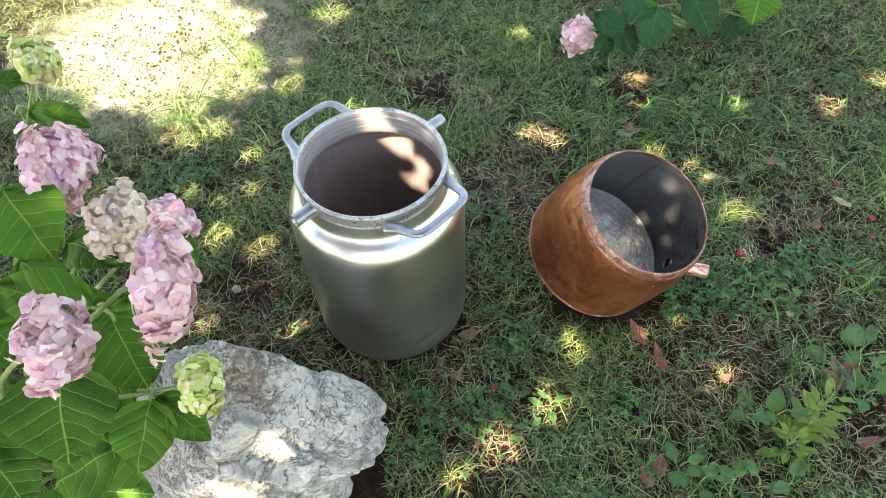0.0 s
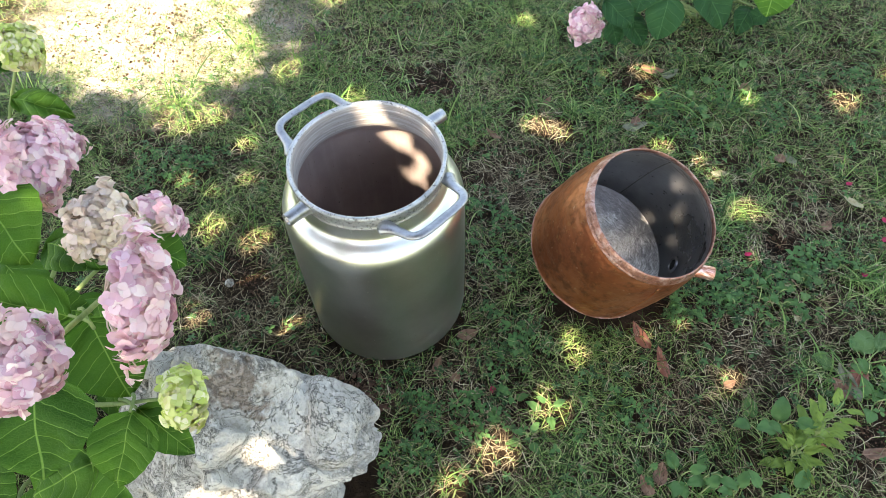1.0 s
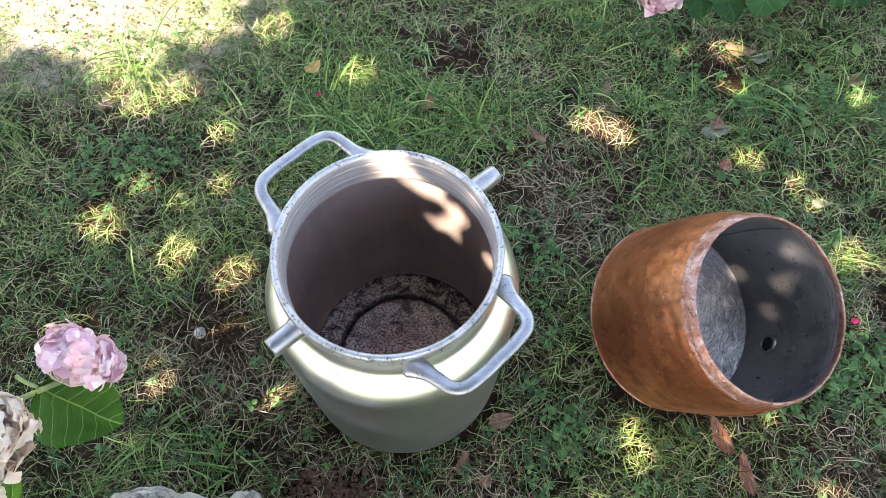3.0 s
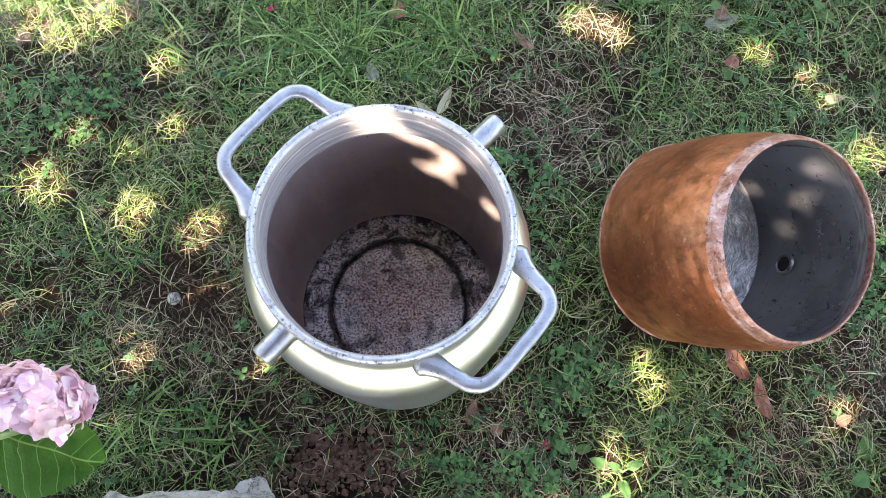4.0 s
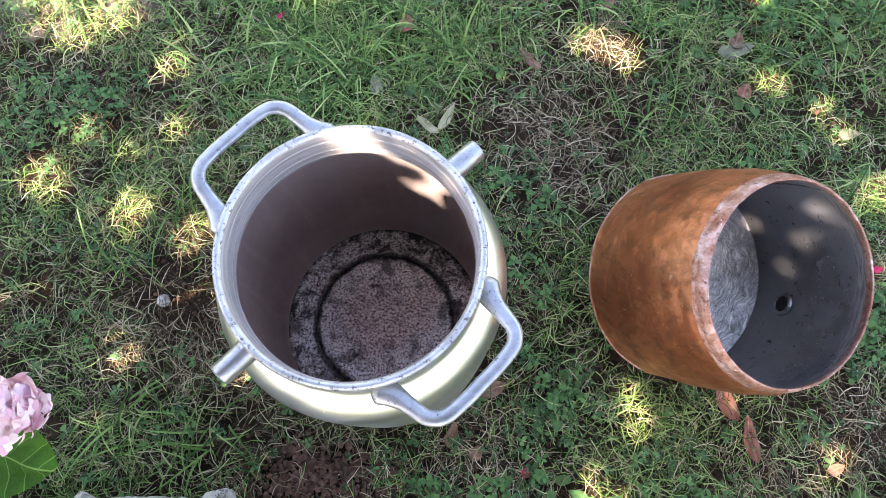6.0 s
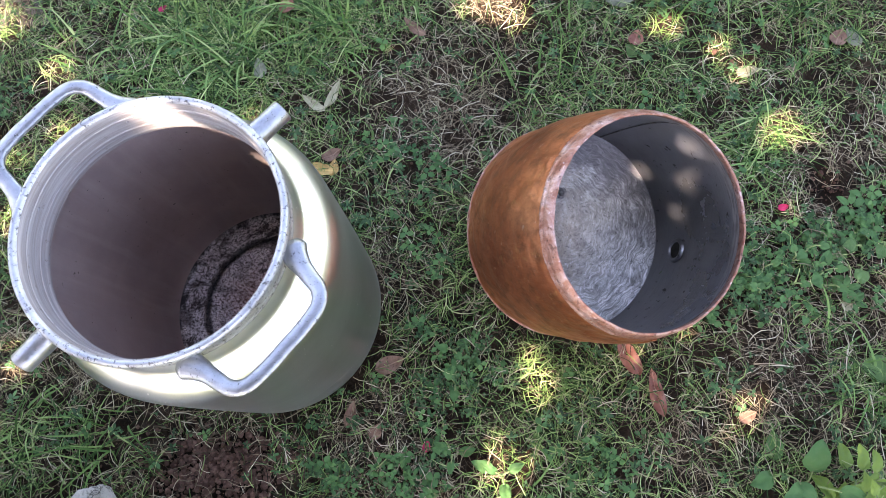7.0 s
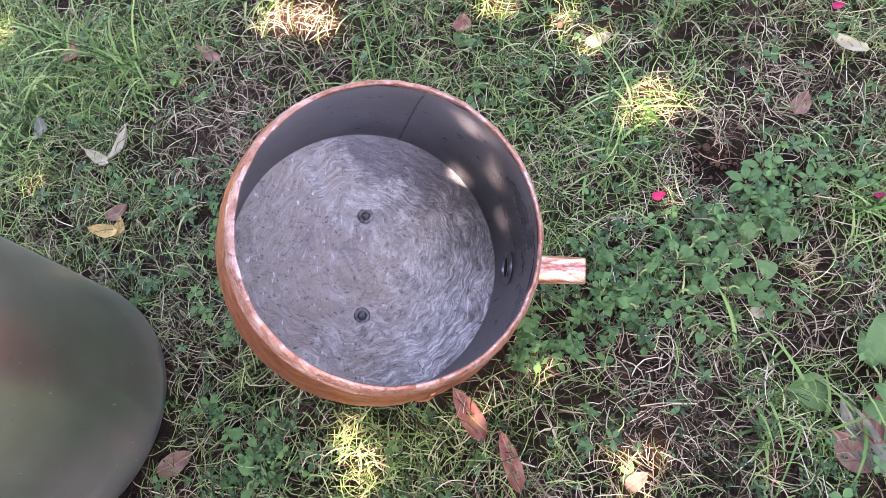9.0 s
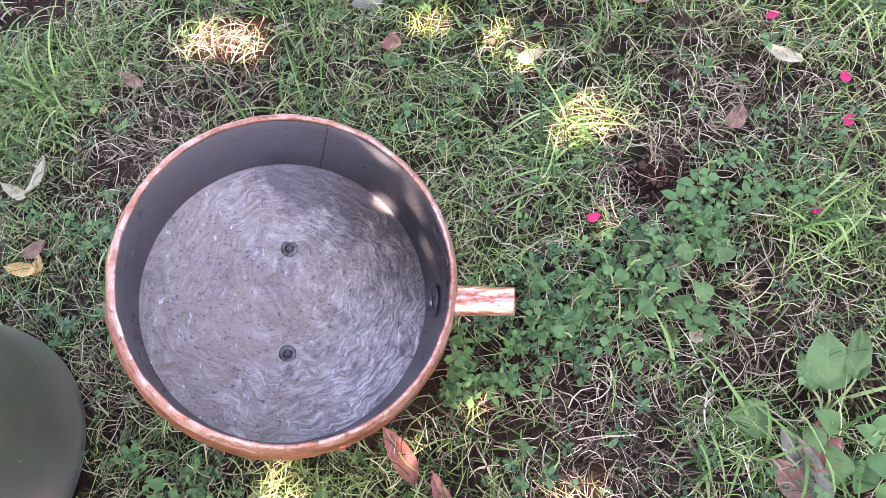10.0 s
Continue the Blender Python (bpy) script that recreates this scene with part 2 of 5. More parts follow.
def copper_material():
    k = Nodes("worn_copper")
    o = k.coord()
    cloud = k.noise(o, 6, 5, 0.6, 0.6)
    spots = k.noise(o, 34, 4, 0.65)
    dent = k.noise(o, 16, 2, 0.4)
    c = k.ramp(cloud, (0.3, (0.20, 0.062, 0.030)), (0.5, (0.37, 0.130, 0.062)), (0.7, (0.52, 0.23, 0.12)))
    c = k.mix(k.ramp(spots, (0.50, 0.0), (0.68, 0.7)), c, (0.13, 0.055, 0.028))
    c = k.mix(k.ramp(k.noise(o, 48, 4, 0.7, 0.4), (0.60, 0.0), (0.70, 0.4)), c, (0.52, 0.28, 0.12))
    c = k.mix(k.ramp(k.noise(o, 90, 3), (0.66, 0.0), (0.76, 0.5)), c, (0.62, 0.40, 0.30))
    r = k.maths("ADD", 0.36, k.maths("MULTIPLY", spots, 0.26))
    n = k.bump(dent, 0.25, 0.014, k.bump(k.noise(o, 46, 3, 0.5), 0.35, 0.006, k.bump(spots, 0.4, 0.004)))
    return k.surface(c, r, 0.95, n)


def copper_rim_material():
    k = Nodes("scaled_copper_rim")
    o = k.coord()
    a = k.noise(o, 30, 5, 0.7, 0.5)
    b = k.noise(o, 120, 4, 0.7)
    c = k.ramp(a, (0.32, (0.20, 0.062, 0.034)), (0.48, (0.34, 0.165, 0.120)), (0.68, (0.54, 0.38, 0.35)))
    c = k.mix(k.ramp(b, (0.56, 0.0), (0.66, 0.8)), c, (0.085, 0.036, 0.026))
    c = k.mix(k.ramp(k.noise(o, 75, 3, 0.7), (0.62, 0.0), (0.70, 0.7)), c, (0.74, 0.58, 0.56))
    return k.surface(c, k.ramp(b, (0.3, 0.34), (0.7, 0.6)), 0.65, k.bump(b, 0.6, 0.003, k.bump(a, 0.5, 0.008)))


def spout_material():
    k = Nodes("streaked_copper")
    o = k.coord("Object", (0.12, 1, 1))
    a = k.noise(o, 130, 4, 0.7)
    b = k.noise(k.coord(), 60, 4, 0.7)
    c = k.ramp(a, (0.38, (0.32, 0.11, 0.06)), (0.50, (0.60, 0.28, 0.19)), (0.64, (0.86, 0.66, 0.58)))
    c = k.mix(k.ramp(b, (0.62, 0.0), (0.7, 0.6)), c, (0.20, 0.07, 0.045))
    return k.surface(c, k.ramp(b, (0.3, 0.3), (0.7, 0.5)), 0.8, k.bump(a, 0.3, 0.002))


def tinned_material():
    k = Nodes("tinned_wall")
    o = k.coord()
    a = k.noise(o, 8, 5, 0.6)
    b = k.noise(k.coord("Object", (1, 1, 6)), 30, 4, 0.6)
    c = k.ramp(a, (0.3, (0.20, 0.202, 0.212)), (0.7, (0.40, 0.403, 0.42)))
    c = k.mix(k.ramp(b, (0.55, 0.0), (0.8, 0.4)), c, (0.28, 0.26, 0.25))
    c = k.mix(k.ramp(k.noise(o, 90, 3), (0.64, 0.0), (0.72, 0.8)), c, (0.045, 0.04, 0.038))
    # bare pale band where the hem is folded over
    x, y, z = k.split(o)
    worn = k.maths("ADD", z, k.maths("MULTIPLY", k.maths("SUBTRACT", k.noise(o, 22, 4, 0.7), 0.5), 0.03))
    c = k.mix(k.ramp(worn, (0.222, 0.0), (0.232, 0.65)), c, k.ramp(b, (0.4, (0.16, 0.15, 0.15)), (0.6, (0.52, 0.50, 0.49))))
    return k.surface(c, k.ramp(a, (0.3, 0.24), (0.7, 0.38)), 0.85, k.bump(b, 0.2, 0.003))


def tinned_floor_material():
    k = Nodes("scratched_tin_floor")
    o = k.coord()
    x, y, z = k.split(o)
    d = k.maths("SQRT", k.maths("ADD", k.maths("MULTIPLY", x, x), k.maths("MULTIPLY", y, y)))
    wob = k.noise(o, 5, 4, 0.6)
    turn = k.maths("ARCTAN2", y, x)
    comb = k.t.nodes.new("ShaderNodeCombineXYZ")
    k.put(comb.inputs[0], k.maths("MULTIPLY", turn, 0.5))
    k.put(comb.inputs[1], k.maths("MULTIPLY", k.maths("ADD", d, k.maths("MULTIPLY", wob, 0.13)), 26.0))
    swirl = k.noise(comb.outputs[0], 9, 6, 0.8)
    fleck = k.noise(k.coord("Object", (1, 2.2, 1), (0, 0, 0.5)), 85, 5, 0.75, 0.4)
    c = k.ramp(swirl, (0.36, (0.12, 0.117, 0.108)), (0.5, (0.36, 0.355, 0.335)), (0.62, (0.80, 0.79, 0.76)))
    cloud = k.ramp(k.noise(o, 22, 8, 0.78, 0.5), (0.34, (0.13, 0.12, 0.105)), (0.5, (0.34, 0.315, 0.27)), (0.64, (0.64, 0.61, 0.56)))
    near_edge = k.maths("ADD", d, k.maths("MULTIPLY", k.maths("SUBTRACT", k.noise(o, 7, 3), 0.5), 0.16))
    c = k.mix(k.ramp(near_edge, (0.06, 0.3), (0.15, 0.9)), cloud, c)
    # brown tarnish over the half away from the spout
    tarnish = k.maths("SUBTRACT", k.noise(o, 6.0, 6, 0.7, 0.8), k.maths("MULTIPLY", x, 2.2))
    c = k.mix(k.ramp(tarnish, (0.34, 0.0), (0.68, 0.75)), c, (0.30, 0.235, 0.178))
    c = k.mix(k.ramp(fleck, (0.58, 0.0), (0.66, 0.6)), c, (0.055, 0.050, 0.052))
    c = k.mix(k.ramp(k.noise(o, 150, 4, 0.75), (0.58, 0.0), (0.66, 0.7)), c, (0.05, 0.045, 0.045))
    c = k.mix(k.ramp(k.noise(k.coord("Object", (3, 1, 1), (0, 0, 0.3)), 60, 4, 0.7), (0.62, 0.0), (0.70, 0.6)), c, (0.80, 0.79, 0.80))
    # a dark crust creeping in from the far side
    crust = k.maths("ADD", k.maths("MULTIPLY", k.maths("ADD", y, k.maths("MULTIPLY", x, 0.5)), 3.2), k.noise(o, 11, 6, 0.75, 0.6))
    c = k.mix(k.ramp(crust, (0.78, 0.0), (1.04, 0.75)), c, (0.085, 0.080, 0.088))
    c = k.mix(k.ramp(k.noise(o, 14, 6, 0.75, 0.6), (0.53, 0.0), (0.66, 0.5)), c, (0.10, 0.092, 0.09))
    return k.surface(c, k.ramp(swirl, (0.3, 0.50), (0.7, 0.30)), 0.65, k.bump(swirl, 0.35, 0.002, k.bump(fleck, 0.35, 0.002)))


def clod_material():
    k = Nodes("red_brown_clod")
    o = k.coord()
    c = k.mix(k.island(), (0.045, 0.022, 0.015), (0.17, 0.095, 0.066))
    c = k.mix(k.ramp(k.noise(o, 220, 3), (0.4, 0.0), (0.7, 0.6)), c, (0.05, 0.028, 0.02))
    return k.surface(c, 0.95, normal=k.bump(k.noise(o, 300, 4, 0.7), 0.8, 0.003), specular=0.08)


def stone_material():
    k = Nodes("pale_limestone")
    o = k.coord("Object", (1, 1, 1), (0.5, 0.25, 0.2))
    # coordinates that run along and across the tilted beds
    bx, by, bz = k.split(k.coord())
    across = k.maths("ADD", k.maths("MULTIPLY", bz, 0.78), k.maths("SUBTRACT", k.maths("MULTIPLY", bx, 0.56), k.maths("MULTIPLY", by, 0.28)))
    along = k.maths("SUBTRACT", k.maths("MULTIPLY", bx, 0.8), k.maths("MULTIPLY", bz, 0.6))
    comb = k.t.nodes.new("ShaderNodeCombineXYZ")
    k.put(comb.inputs[0], along)
    k.put(comb.inputs[1], by)
    k.put(comb.inputs[2], k.maths("MULTIPLY", across, 3.2))
    warp = comb.outputs[0]
    big = k.noise(o, 4.5, 5, 0.6)
    crack = k.cells(k.mix(0.08, warp, k.noise(warp, 8, 4)), 9, "DISTANCE_TO_EDGE")
    vein = k.ramp(k.maths("ABSOLUTE", k.maths("SUBTRACT", k.noise(warp, 6, 7, 0.7, 0.5), 0.5)), (0.0, 1.0), (0.010, 0.0))
    vein2 = k.ramp(k.maths("ABSOLUTE", k.maths("SUBTRACT", k.noise(warp, 24, 6, 0.75, 0.35), 0.5)), (0.0, 1.0), (0.02, 0.0))
    grit = k.noise(o, 130, 4, 0.7)
    c = k.ramp(big, (0.3, (0.42, 0.39, 0.335)), (0.5, (0.56, 0.525, 0.46)), (0.7, (0.69, 0.65, 0.58)))
    c = k.mix(k.ramp(grit, (0.52, 0.0), (0.72, 0.45)), c, (0.16, 0.16, 0.15))
    patchy = k.ramp(k.noise(o, 6.0, 3), (0.42, 0.1), (0.6, 1.0))
    lines = k.maths("MAXIMUM", k.maths("MULTIPLY", vein, 0.85), k.maths("MULTIPLY", k.maths("MULTIPLY", vein2, 0.75), patchy))
    lines = k.maths("MAXIMUM", lines, k.maths("MULTIPLY", k.ramp(k.noise(o, 70, 4, 0.7), (0.6, 0.0), (0.66, 0.7)), patchy))
    layer = k.noise(warp, 7, 6, 0.62, 0.3)
    lines = k.maths("MAXIMUM", lines, k.ramp(k.maths("ABSOLUTE", k.maths("SUBTRACT", layer, 0.52)), (0.0, 0.85), (0.007, 0.0)))
    c = k.mix(k.ramp(layer, (0.4, 0.25), (0.5, 0.0)), c, (0.34, 0.33, 0.32))
    c = k.mix(lines, c, (0.045, 0.042, 0.04))
    x, y, z = k.split(k.coord())
    stain = k.maths("ADD", k.maths("ABSOLUTE", k.maths("ADD", x, -0.02)), k.maths("MULTIPLY", k.maths("ABSOLUTE", k.maths("SUBTRACT", y, 0.055)), 0.8))
    stain = k.maths("ADD", stain, k.maths("MULTIPLY", k.maths("SUBTRACT", k.noise(o, 16, 5, 0.7), 0.5), 0.3))
    c = k.mix(k.ramp(stain, (0.030, 0.7), (0.055, 0.0)), c, k.ramp(grit, (0.35, (0.11, 0.075, 0.055)), (0.65, (0.34, 0.24, 0.18))))
    n = k.bump(k.maths("SUBTRACT", grit, lines), 0.8, 0.008, k.bump(k.noise(warp, 14, 6, 0.7), 0.6, 0.02))
    return k.surface(c, 0.9, normal=n, specular=0.15)


SOIL = soil_material()
# GREEN and STRAW: the darkest tones paint in shade between the blades
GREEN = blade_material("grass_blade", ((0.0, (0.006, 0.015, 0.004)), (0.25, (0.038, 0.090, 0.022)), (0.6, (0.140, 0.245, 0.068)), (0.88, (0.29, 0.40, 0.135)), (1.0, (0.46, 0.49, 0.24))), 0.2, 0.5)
STRAW = blade_material("straw_blade", ((0.0, (0.014, 0.009, 0.006)), (0.30, (0.082, 0.057, 0.035)), (0.65, (0.245, 0.190, 0.120)), (0.9, (0.43, 0.36, 0.24)), (1.0, (0.60, 0.52, 0.38))), 0.06, 0.7)
TUFT = blade_material("tuft_blade", ((0.0, (0.020, 0.055, 0.014)), (0.5, (0.085, 0.185, 0.045)), (0.85, (0.20, 0.33, 0.10)), (1.0, (0.36, 0.44, 0.18))), 0.22, 0.4)
CLOVER = weed_material("clover_leaf", (0.008, 0.025, 0.010), (0.075, 0.165, 0.060), 0.12)
HERB = weed_material("herb_leaf", (0.030, 0.095, 0.032), (0.105, 0.225, 0.070))
SPRIG = weed_material("sprig_leaf", (0.11, 0.19, 0.035), (0.22, 0.32, 0.07))
TREE_LEAF = weed_material("tree_leaf", (0.055, 0.075, 0.03), (0.10, 0.12, 0.05), 0.3)
HYDRANGEA = veined_leaf_material("hydrangea_leaf", (0.026, 0.088, 0.010), (0.072, 0.185, 0.019), (0.32, 0.52, 0.12), 0.24, 6.0)
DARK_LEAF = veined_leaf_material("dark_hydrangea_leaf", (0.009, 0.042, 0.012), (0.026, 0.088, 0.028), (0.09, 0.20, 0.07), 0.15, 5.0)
PLANTAIN = veined_leaf_material("plantain_leaf", (0.075, 0.15, 0.05), (0.12, 0.22, 0.075), (0.2, 0.3, 0.12), 0.25, 2.0)
PINK = petal_material("pink_petal", ((0.0, (0.70, 0.38, 0.46)), (0.35, (0.80, 0.53, 0.61)), (0.7, (0.87, 0.67, 0.71)), (1.0, (0.91, 0.80, 0.75))))
CREAM = petal_material("faded_petal", ((0.0, (0.70, 0.55, 0.47)), (0.5, (0.78, 0.67, 0.55)), (1.0, (0.85, 0.72, 0.69))))
LIME = petal_material("lime_petal", ((0.0, (0.46, 0.55, 0.13)), (0.6, (0.66, 0.70, 0.28)), (1.0, (0.86, 0.80, 0.62))))
STEM = bark_material("green_stem", (0.10, 0.16, 0.05), (0.24, 0.30, 0.11))
TWIG = bark_material("brown_twig", (0.08, 0.05, 0.03), (0.22, 0.16, 0.10))
BARK = bark_material("tree_bark", (0.06, 0.045, 0.035), (0.17, 0.135, 0.10))
BROWN_LEAF = dry_leaf_material("brown_leaf", (0.12, 0.060, 0.036), (0.27, 0.160, 0.105))
RED_LEAF = dry_leaf_material("red_leaf", (0.17, 0.055, 0.038), (0.32, 0.145, 0.10))
OCHRE_LEAF = dry_leaf_material("ochre_leaf", (0.36, 0.20, 0.06), (0.58, 0.38, 0.14))
PALE_LEAF = dry_leaf_material("pale_leaf", (0.27, 0.24, 0.13), (0.43, 0.39, 0.25))
OLD_LEAF = dry_leaf_material("grey_green_leaf", (0.10, 0.105, 0.065), (0.21, 0.215, 0.145))
MAGENTA = dry_leaf_material("magenta_petal", (0.30, 0.012, 0.05), (0.48, 0.035, 0.11))
ALU, CAST, LINING, NECK, CANFLOOR = aluminium_material(), cast_material(), lining_material(), neck_material(), pitted_floor_material()
COPPER, COPPER_RIM, TIN, TINFLOOR = copper_material(), copper_rim_material(), tinned_material(), tinned_floor_material()
SPOUT = spout_material()
STONE = stone_material()
RIM = pitted_rim_material()
CLOD = clod_material()


# ---- mesh tools ----
def field(x, y, seed):
    """Smooth random field over the plan, about -1 to 1, one cell a unit; takes arrays."""
    x, y = np.asarray(x, float), np.asarray(y, float)
    ix, iy = np.floor(x), np.floor(y)
    fx, fy = x - ix, y - iy

    def corner(a, b):
        h = np.sin(a * 127.1 + b * 311.7 + seed * 74.7) * 43758.5453
        return (h - np.floor(h)) * 2 - 1

    u, v = fx * fx * (3 - 2 * fx), fy * fy * (3 - 2 * fy)
    low = corner(ix, iy) * (1 - u) + corner(ix + 1, iy) * u
    return low * (1 - v) + (corner(ix, iy + 1) * (1 - u) + corner(ix + 1, iy + 1) * u) * v


def ground_z(x, y):
    z = 0.007 * field(x * 2.4, y * 2.4, 3.0) + 0.004 * field(x * 8, y * 8, 9.0)
    # a low swell under the pot, a worn hollow under the can
    z = z + 0.022 * np.exp(-((x - 0.46) ** 2 + (y - 0.99) ** 2) / 0.05)
    return z - 0.008 * np.exp(-((x + 0.131) ** 2 + (y - 0.991) ** 2) / 0.04)


def raw_mesh(name, verts, faces, material, uvs=None, smooth=True):
    """A mesh from arrays; all faces have the same number of corners."""
    me = bpy.data.meshes.new(name)
    verts, faces = np.asarray(verts, np.float32), np.asarray(faces, np.int32)
    n, kk = faces.shape
    me.vertices.add(len(verts))
    me.vertices.foreach_set("co", verts.ravel())
    me.loops.add(n * kk)
    me.loops.foreach_set("vertex_index", faces.ravel())
    me.polygons.add(n)
    me.polygons.foreach_set("loop_start", np.arange(0, n * kk, kk, dtype=np.int32))
    me.polygons.foreach_set("use_smooth", np.full(n, smooth))
    if uvs is not None:
        layer = me.uv_layers.new(name="UVMap")
        layer.data.foreach_set("uv", np.asarray(uvs, np.float32)[faces.ravel()].ravel())
    me.update(calc_edges=True)
    me.validate()
    me.materials.append(material)
    return me


def part(name, me, parent=None, label=""):
    ob = new(name, me)
    if parent is not None:
        ob.parent = parent
    return tagged(ob, label) if label else ob


def thing(name, at, label, category, group="", kind=""):
    """An empty at a thing's base, for its parts."""
    ob = new(name)
    ob.matrix_world = at if isinstance(at, Matrix) else Matrix.Translation(at)
    return tagged(ob, label, category, group, kind)


def lathe(name, profile, material, seg=128, wobble=0.0, dents=0.0):
    """A turned body from (radius, height) pairs."""
    p = np.array(profile, float)
    a = np.linspace(0, 2 * np.pi, seg, endpoint=False)
    w = 1 + wobble * (np.sin(2 * a + 0.7) + 0.6 * np.sin(5 * a + 2) + 0.35 * np.sin(11 * a))
    r = p[:, 0][:, None] * w
    if dents:
        r = r + dents * np.array([[noise.noise((6 * math.cos(t), 6 * math.sin(t), z * 40)) + 0.6 * noise.noise((22 * math.cos(t), 22 * math.sin(t), z * 90)) for t in a] for z in p[:, 1]])
    v = np.stack([r * np.cos(a), r * np.sin(a), np.repeat(p[:, 1][:, None], seg, 1)], -1).reshape(-1, 3)
    i = np.arange(len(p) - 1)[:, None] * seg
    j, j2 = np.arange(seg)[None], (np.arange(seg)[None] + 1) % seg
    f = np.stack([i + j, i + j2, i + seg + j2, i + seg + j], -1).reshape(-1, 4)
    return raw_mesh(name, v, f, material)


def rounded(points, steps=5):
    """Catmull-Rom through points."""
    p = [np.array(q, float) for q in points]
    p = [2 * p[0] - p[1], *p, 2 * p[-1] - p[-2]]
    out = []
    for a, b, c, d in zip(p, p[1:], p[2:], p[3:]):
        for s in np.linspace(0, 1, steps, endpoint=False):
            out.append(0.5 * (2 * b + (c - a) * s + (2 * a - 5 * b + 4 * c - d) * s ** 2 + (3 * b - a - 3 * c + d) * s ** 3))
    return np.array(out + [p[-2]])


def tube(name, points, radii, material, seg=12, flat=1.0, up=(0, 0, 1), caps=True, steps=5):
    """A tube through points; radii along it; flat squeezes it along up."""
    c = rounded(points, steps)
    rr = np.interp(np.linspace(0, 1, len(c)), np.linspace(0, 1, len(radii)), radii)
    d = np.gradient(c, axis=0)
    d /= np.linalg.norm(d, axis=1)[:, None]
    s = np.cross(d, np.array(up, float))
    s /= np.linalg.norm(s, axis=1)[:, None] + 1e-9
    t = np.cross(s, d)
    a = np.linspace(0, 2 * np.pi, seg, endpoint=False)
    ring = np.cos(a)[None, :, None] * s[:, None] + flat * np.sin(a)[None, :, None] * t[:, None]
    v = (c[:, None] + rr[:, None, None] * ring).reshape(-1, 3)
    n = len(c)
    i = np.arange(n - 1)[:, None] * seg
    j, j2 = np.arange(seg)[None], (np.arange(seg)[None] + 1) % seg
    f = np.stack([i + j, i + j2, i + seg + j2, i + seg + j], -1).reshape(-1, 4)
    if caps:
        v = np.concatenate([v, c[:1], c[-1:]])
        k0, k1, q = n * seg, n * seg + 1, np.arange(seg)
        f = np.concatenate([f, np.stack([q * 0 + k0, (q + 1) % seg, q, q], -1)[:, :4], np.stack([q * 0 + k1, q + (n - 1) * seg, (q + 1) % seg + (n - 1) * seg, (q + 1) % seg + (n - 1) * seg], -1)])
        me = bpy.data.meshes.new(name)
        me.from_pydata(v.tolist(), [], [list(dict.fromkeys(x)) for x in f.tolist()])
        me.polygons.foreach_set("use_smooth", np.full(len(me.polygons), True))
        me.materials.append(material)
        return me
    return raw_mesh(name, v, f, material)


def spread(name, templates, place, turn, size, material):
    """Many copies of small templates in one mesh. place (n,3), turn (n,3,3), size (n,) or (n,3)."""
    rng = np.random.default_rng(len(place))
    pick = rng.integers(0, len(templates), len(place))
    vs, fs, base = [], [], 0
    size = np.asarray(size, float)
    size = size[:, None].repeat(3, 1) if size.ndim == 1 else size
    for i, (tv, tf) in enumerate(templates):
        m = pick == i
        if not m.any():
            continue
        q = np.einsum("nij,nkj->nki", turn[m], tv[None] * size[m][:, None]) + place[m][:, None]
        n = m.sum()
        vs.append(q.reshape(-1, 3))
        fs.append((tf[None] + (np.arange(n) * len(tv))[:, None, None] + base).reshape(-1, tf.shape[1]))
        base += n * len(tv)
    return raw_mesh(name, np.concatenate(vs), np.concatenate(fs), material)


def turns(n, tilt, rng, yaw=None):
    """Rotations: about z by a random yaw after tipping by tilt radians (array) from upright."""
    yaw = rng.uniform(0, 2 * np.pi, n) if yaw is None else yaw
    cy, sy, ct, st = np.cos(yaw), np.sin(yaw), np.cos(tilt), np.sin(tilt)
    z = np.zeros(n)
    ry = np.stack([np.stack([ct, z, st], -1), np.stack([z, z + 1, z], -1), np.stack([-st, z, ct], -1)], 1)
    rz = np.stack([np.stack([cy, -sy, z], -1), np.stack([sy, cy, z], -1), np.stack([z, z, z + 1], -1)], 1)
    return rz @ ry


def blade(bend, width, segs=4, kink=0.0):
    """A grass blade 1 long that leans over +x."""
    s = np.linspace(0, 1, segs + 1)
    a = bend * s
    x = np.concatenate([[0], np.cumsum(np.sin(a[1:]) / segs)])
    z = np.concatenate([[0], np.cumsum(np.cos(a[1:]) / segs)])
    w = width * (1 - s ** 2.2) * 0.5 + width * 0.04
    y = kink * s ** 2
    left = np.stack([x, y - w, z], -1)
    right = np.stack([x, y + w, z], -1)
    v = np.stack([left, right], 1).reshape(-1, 3)
    i = np.arange(segs) * 2
    return v, np.stack([i, i + 1, i + 3, i + 2], -1)


def leaflet(length, width, fold=0.2, droop=0.3, segs=4, point=1.0, full=0.8):
    """A small folded leaf along +x, lying near flat: rows of three points."""
    s = np.linspace(0, 1, segs + 1)
    w = width * 0.5 * np.sin(np.pi * np.clip(s * 0.97 + 0.015, 0, 1) ** point) ** full
    x, z = length * s, -droop * length * s ** 2
    rows = np.stack([np.stack([x, -w, z + fold * w], -1), np.stack([x, 0 * w, z], -1), np.stack([x, w, z + fold * w], -1)], 1)
    v = rows.reshape(-1, 3)
    i = np.arange(segs)[:, None] * 3 + np.array([0, 1])[None]
    i = i.ravel()
    return v, np.stack([i, i + 1, i + 4, i + 3], -1)


def join(pieces):
    v, f, b = [], [], 0
    for pv, pf in pieces:
        v.append(pv)
        f.append(pf + b)
        b += len(pv)
    return np.concatenate(v), np.concatenate(f)


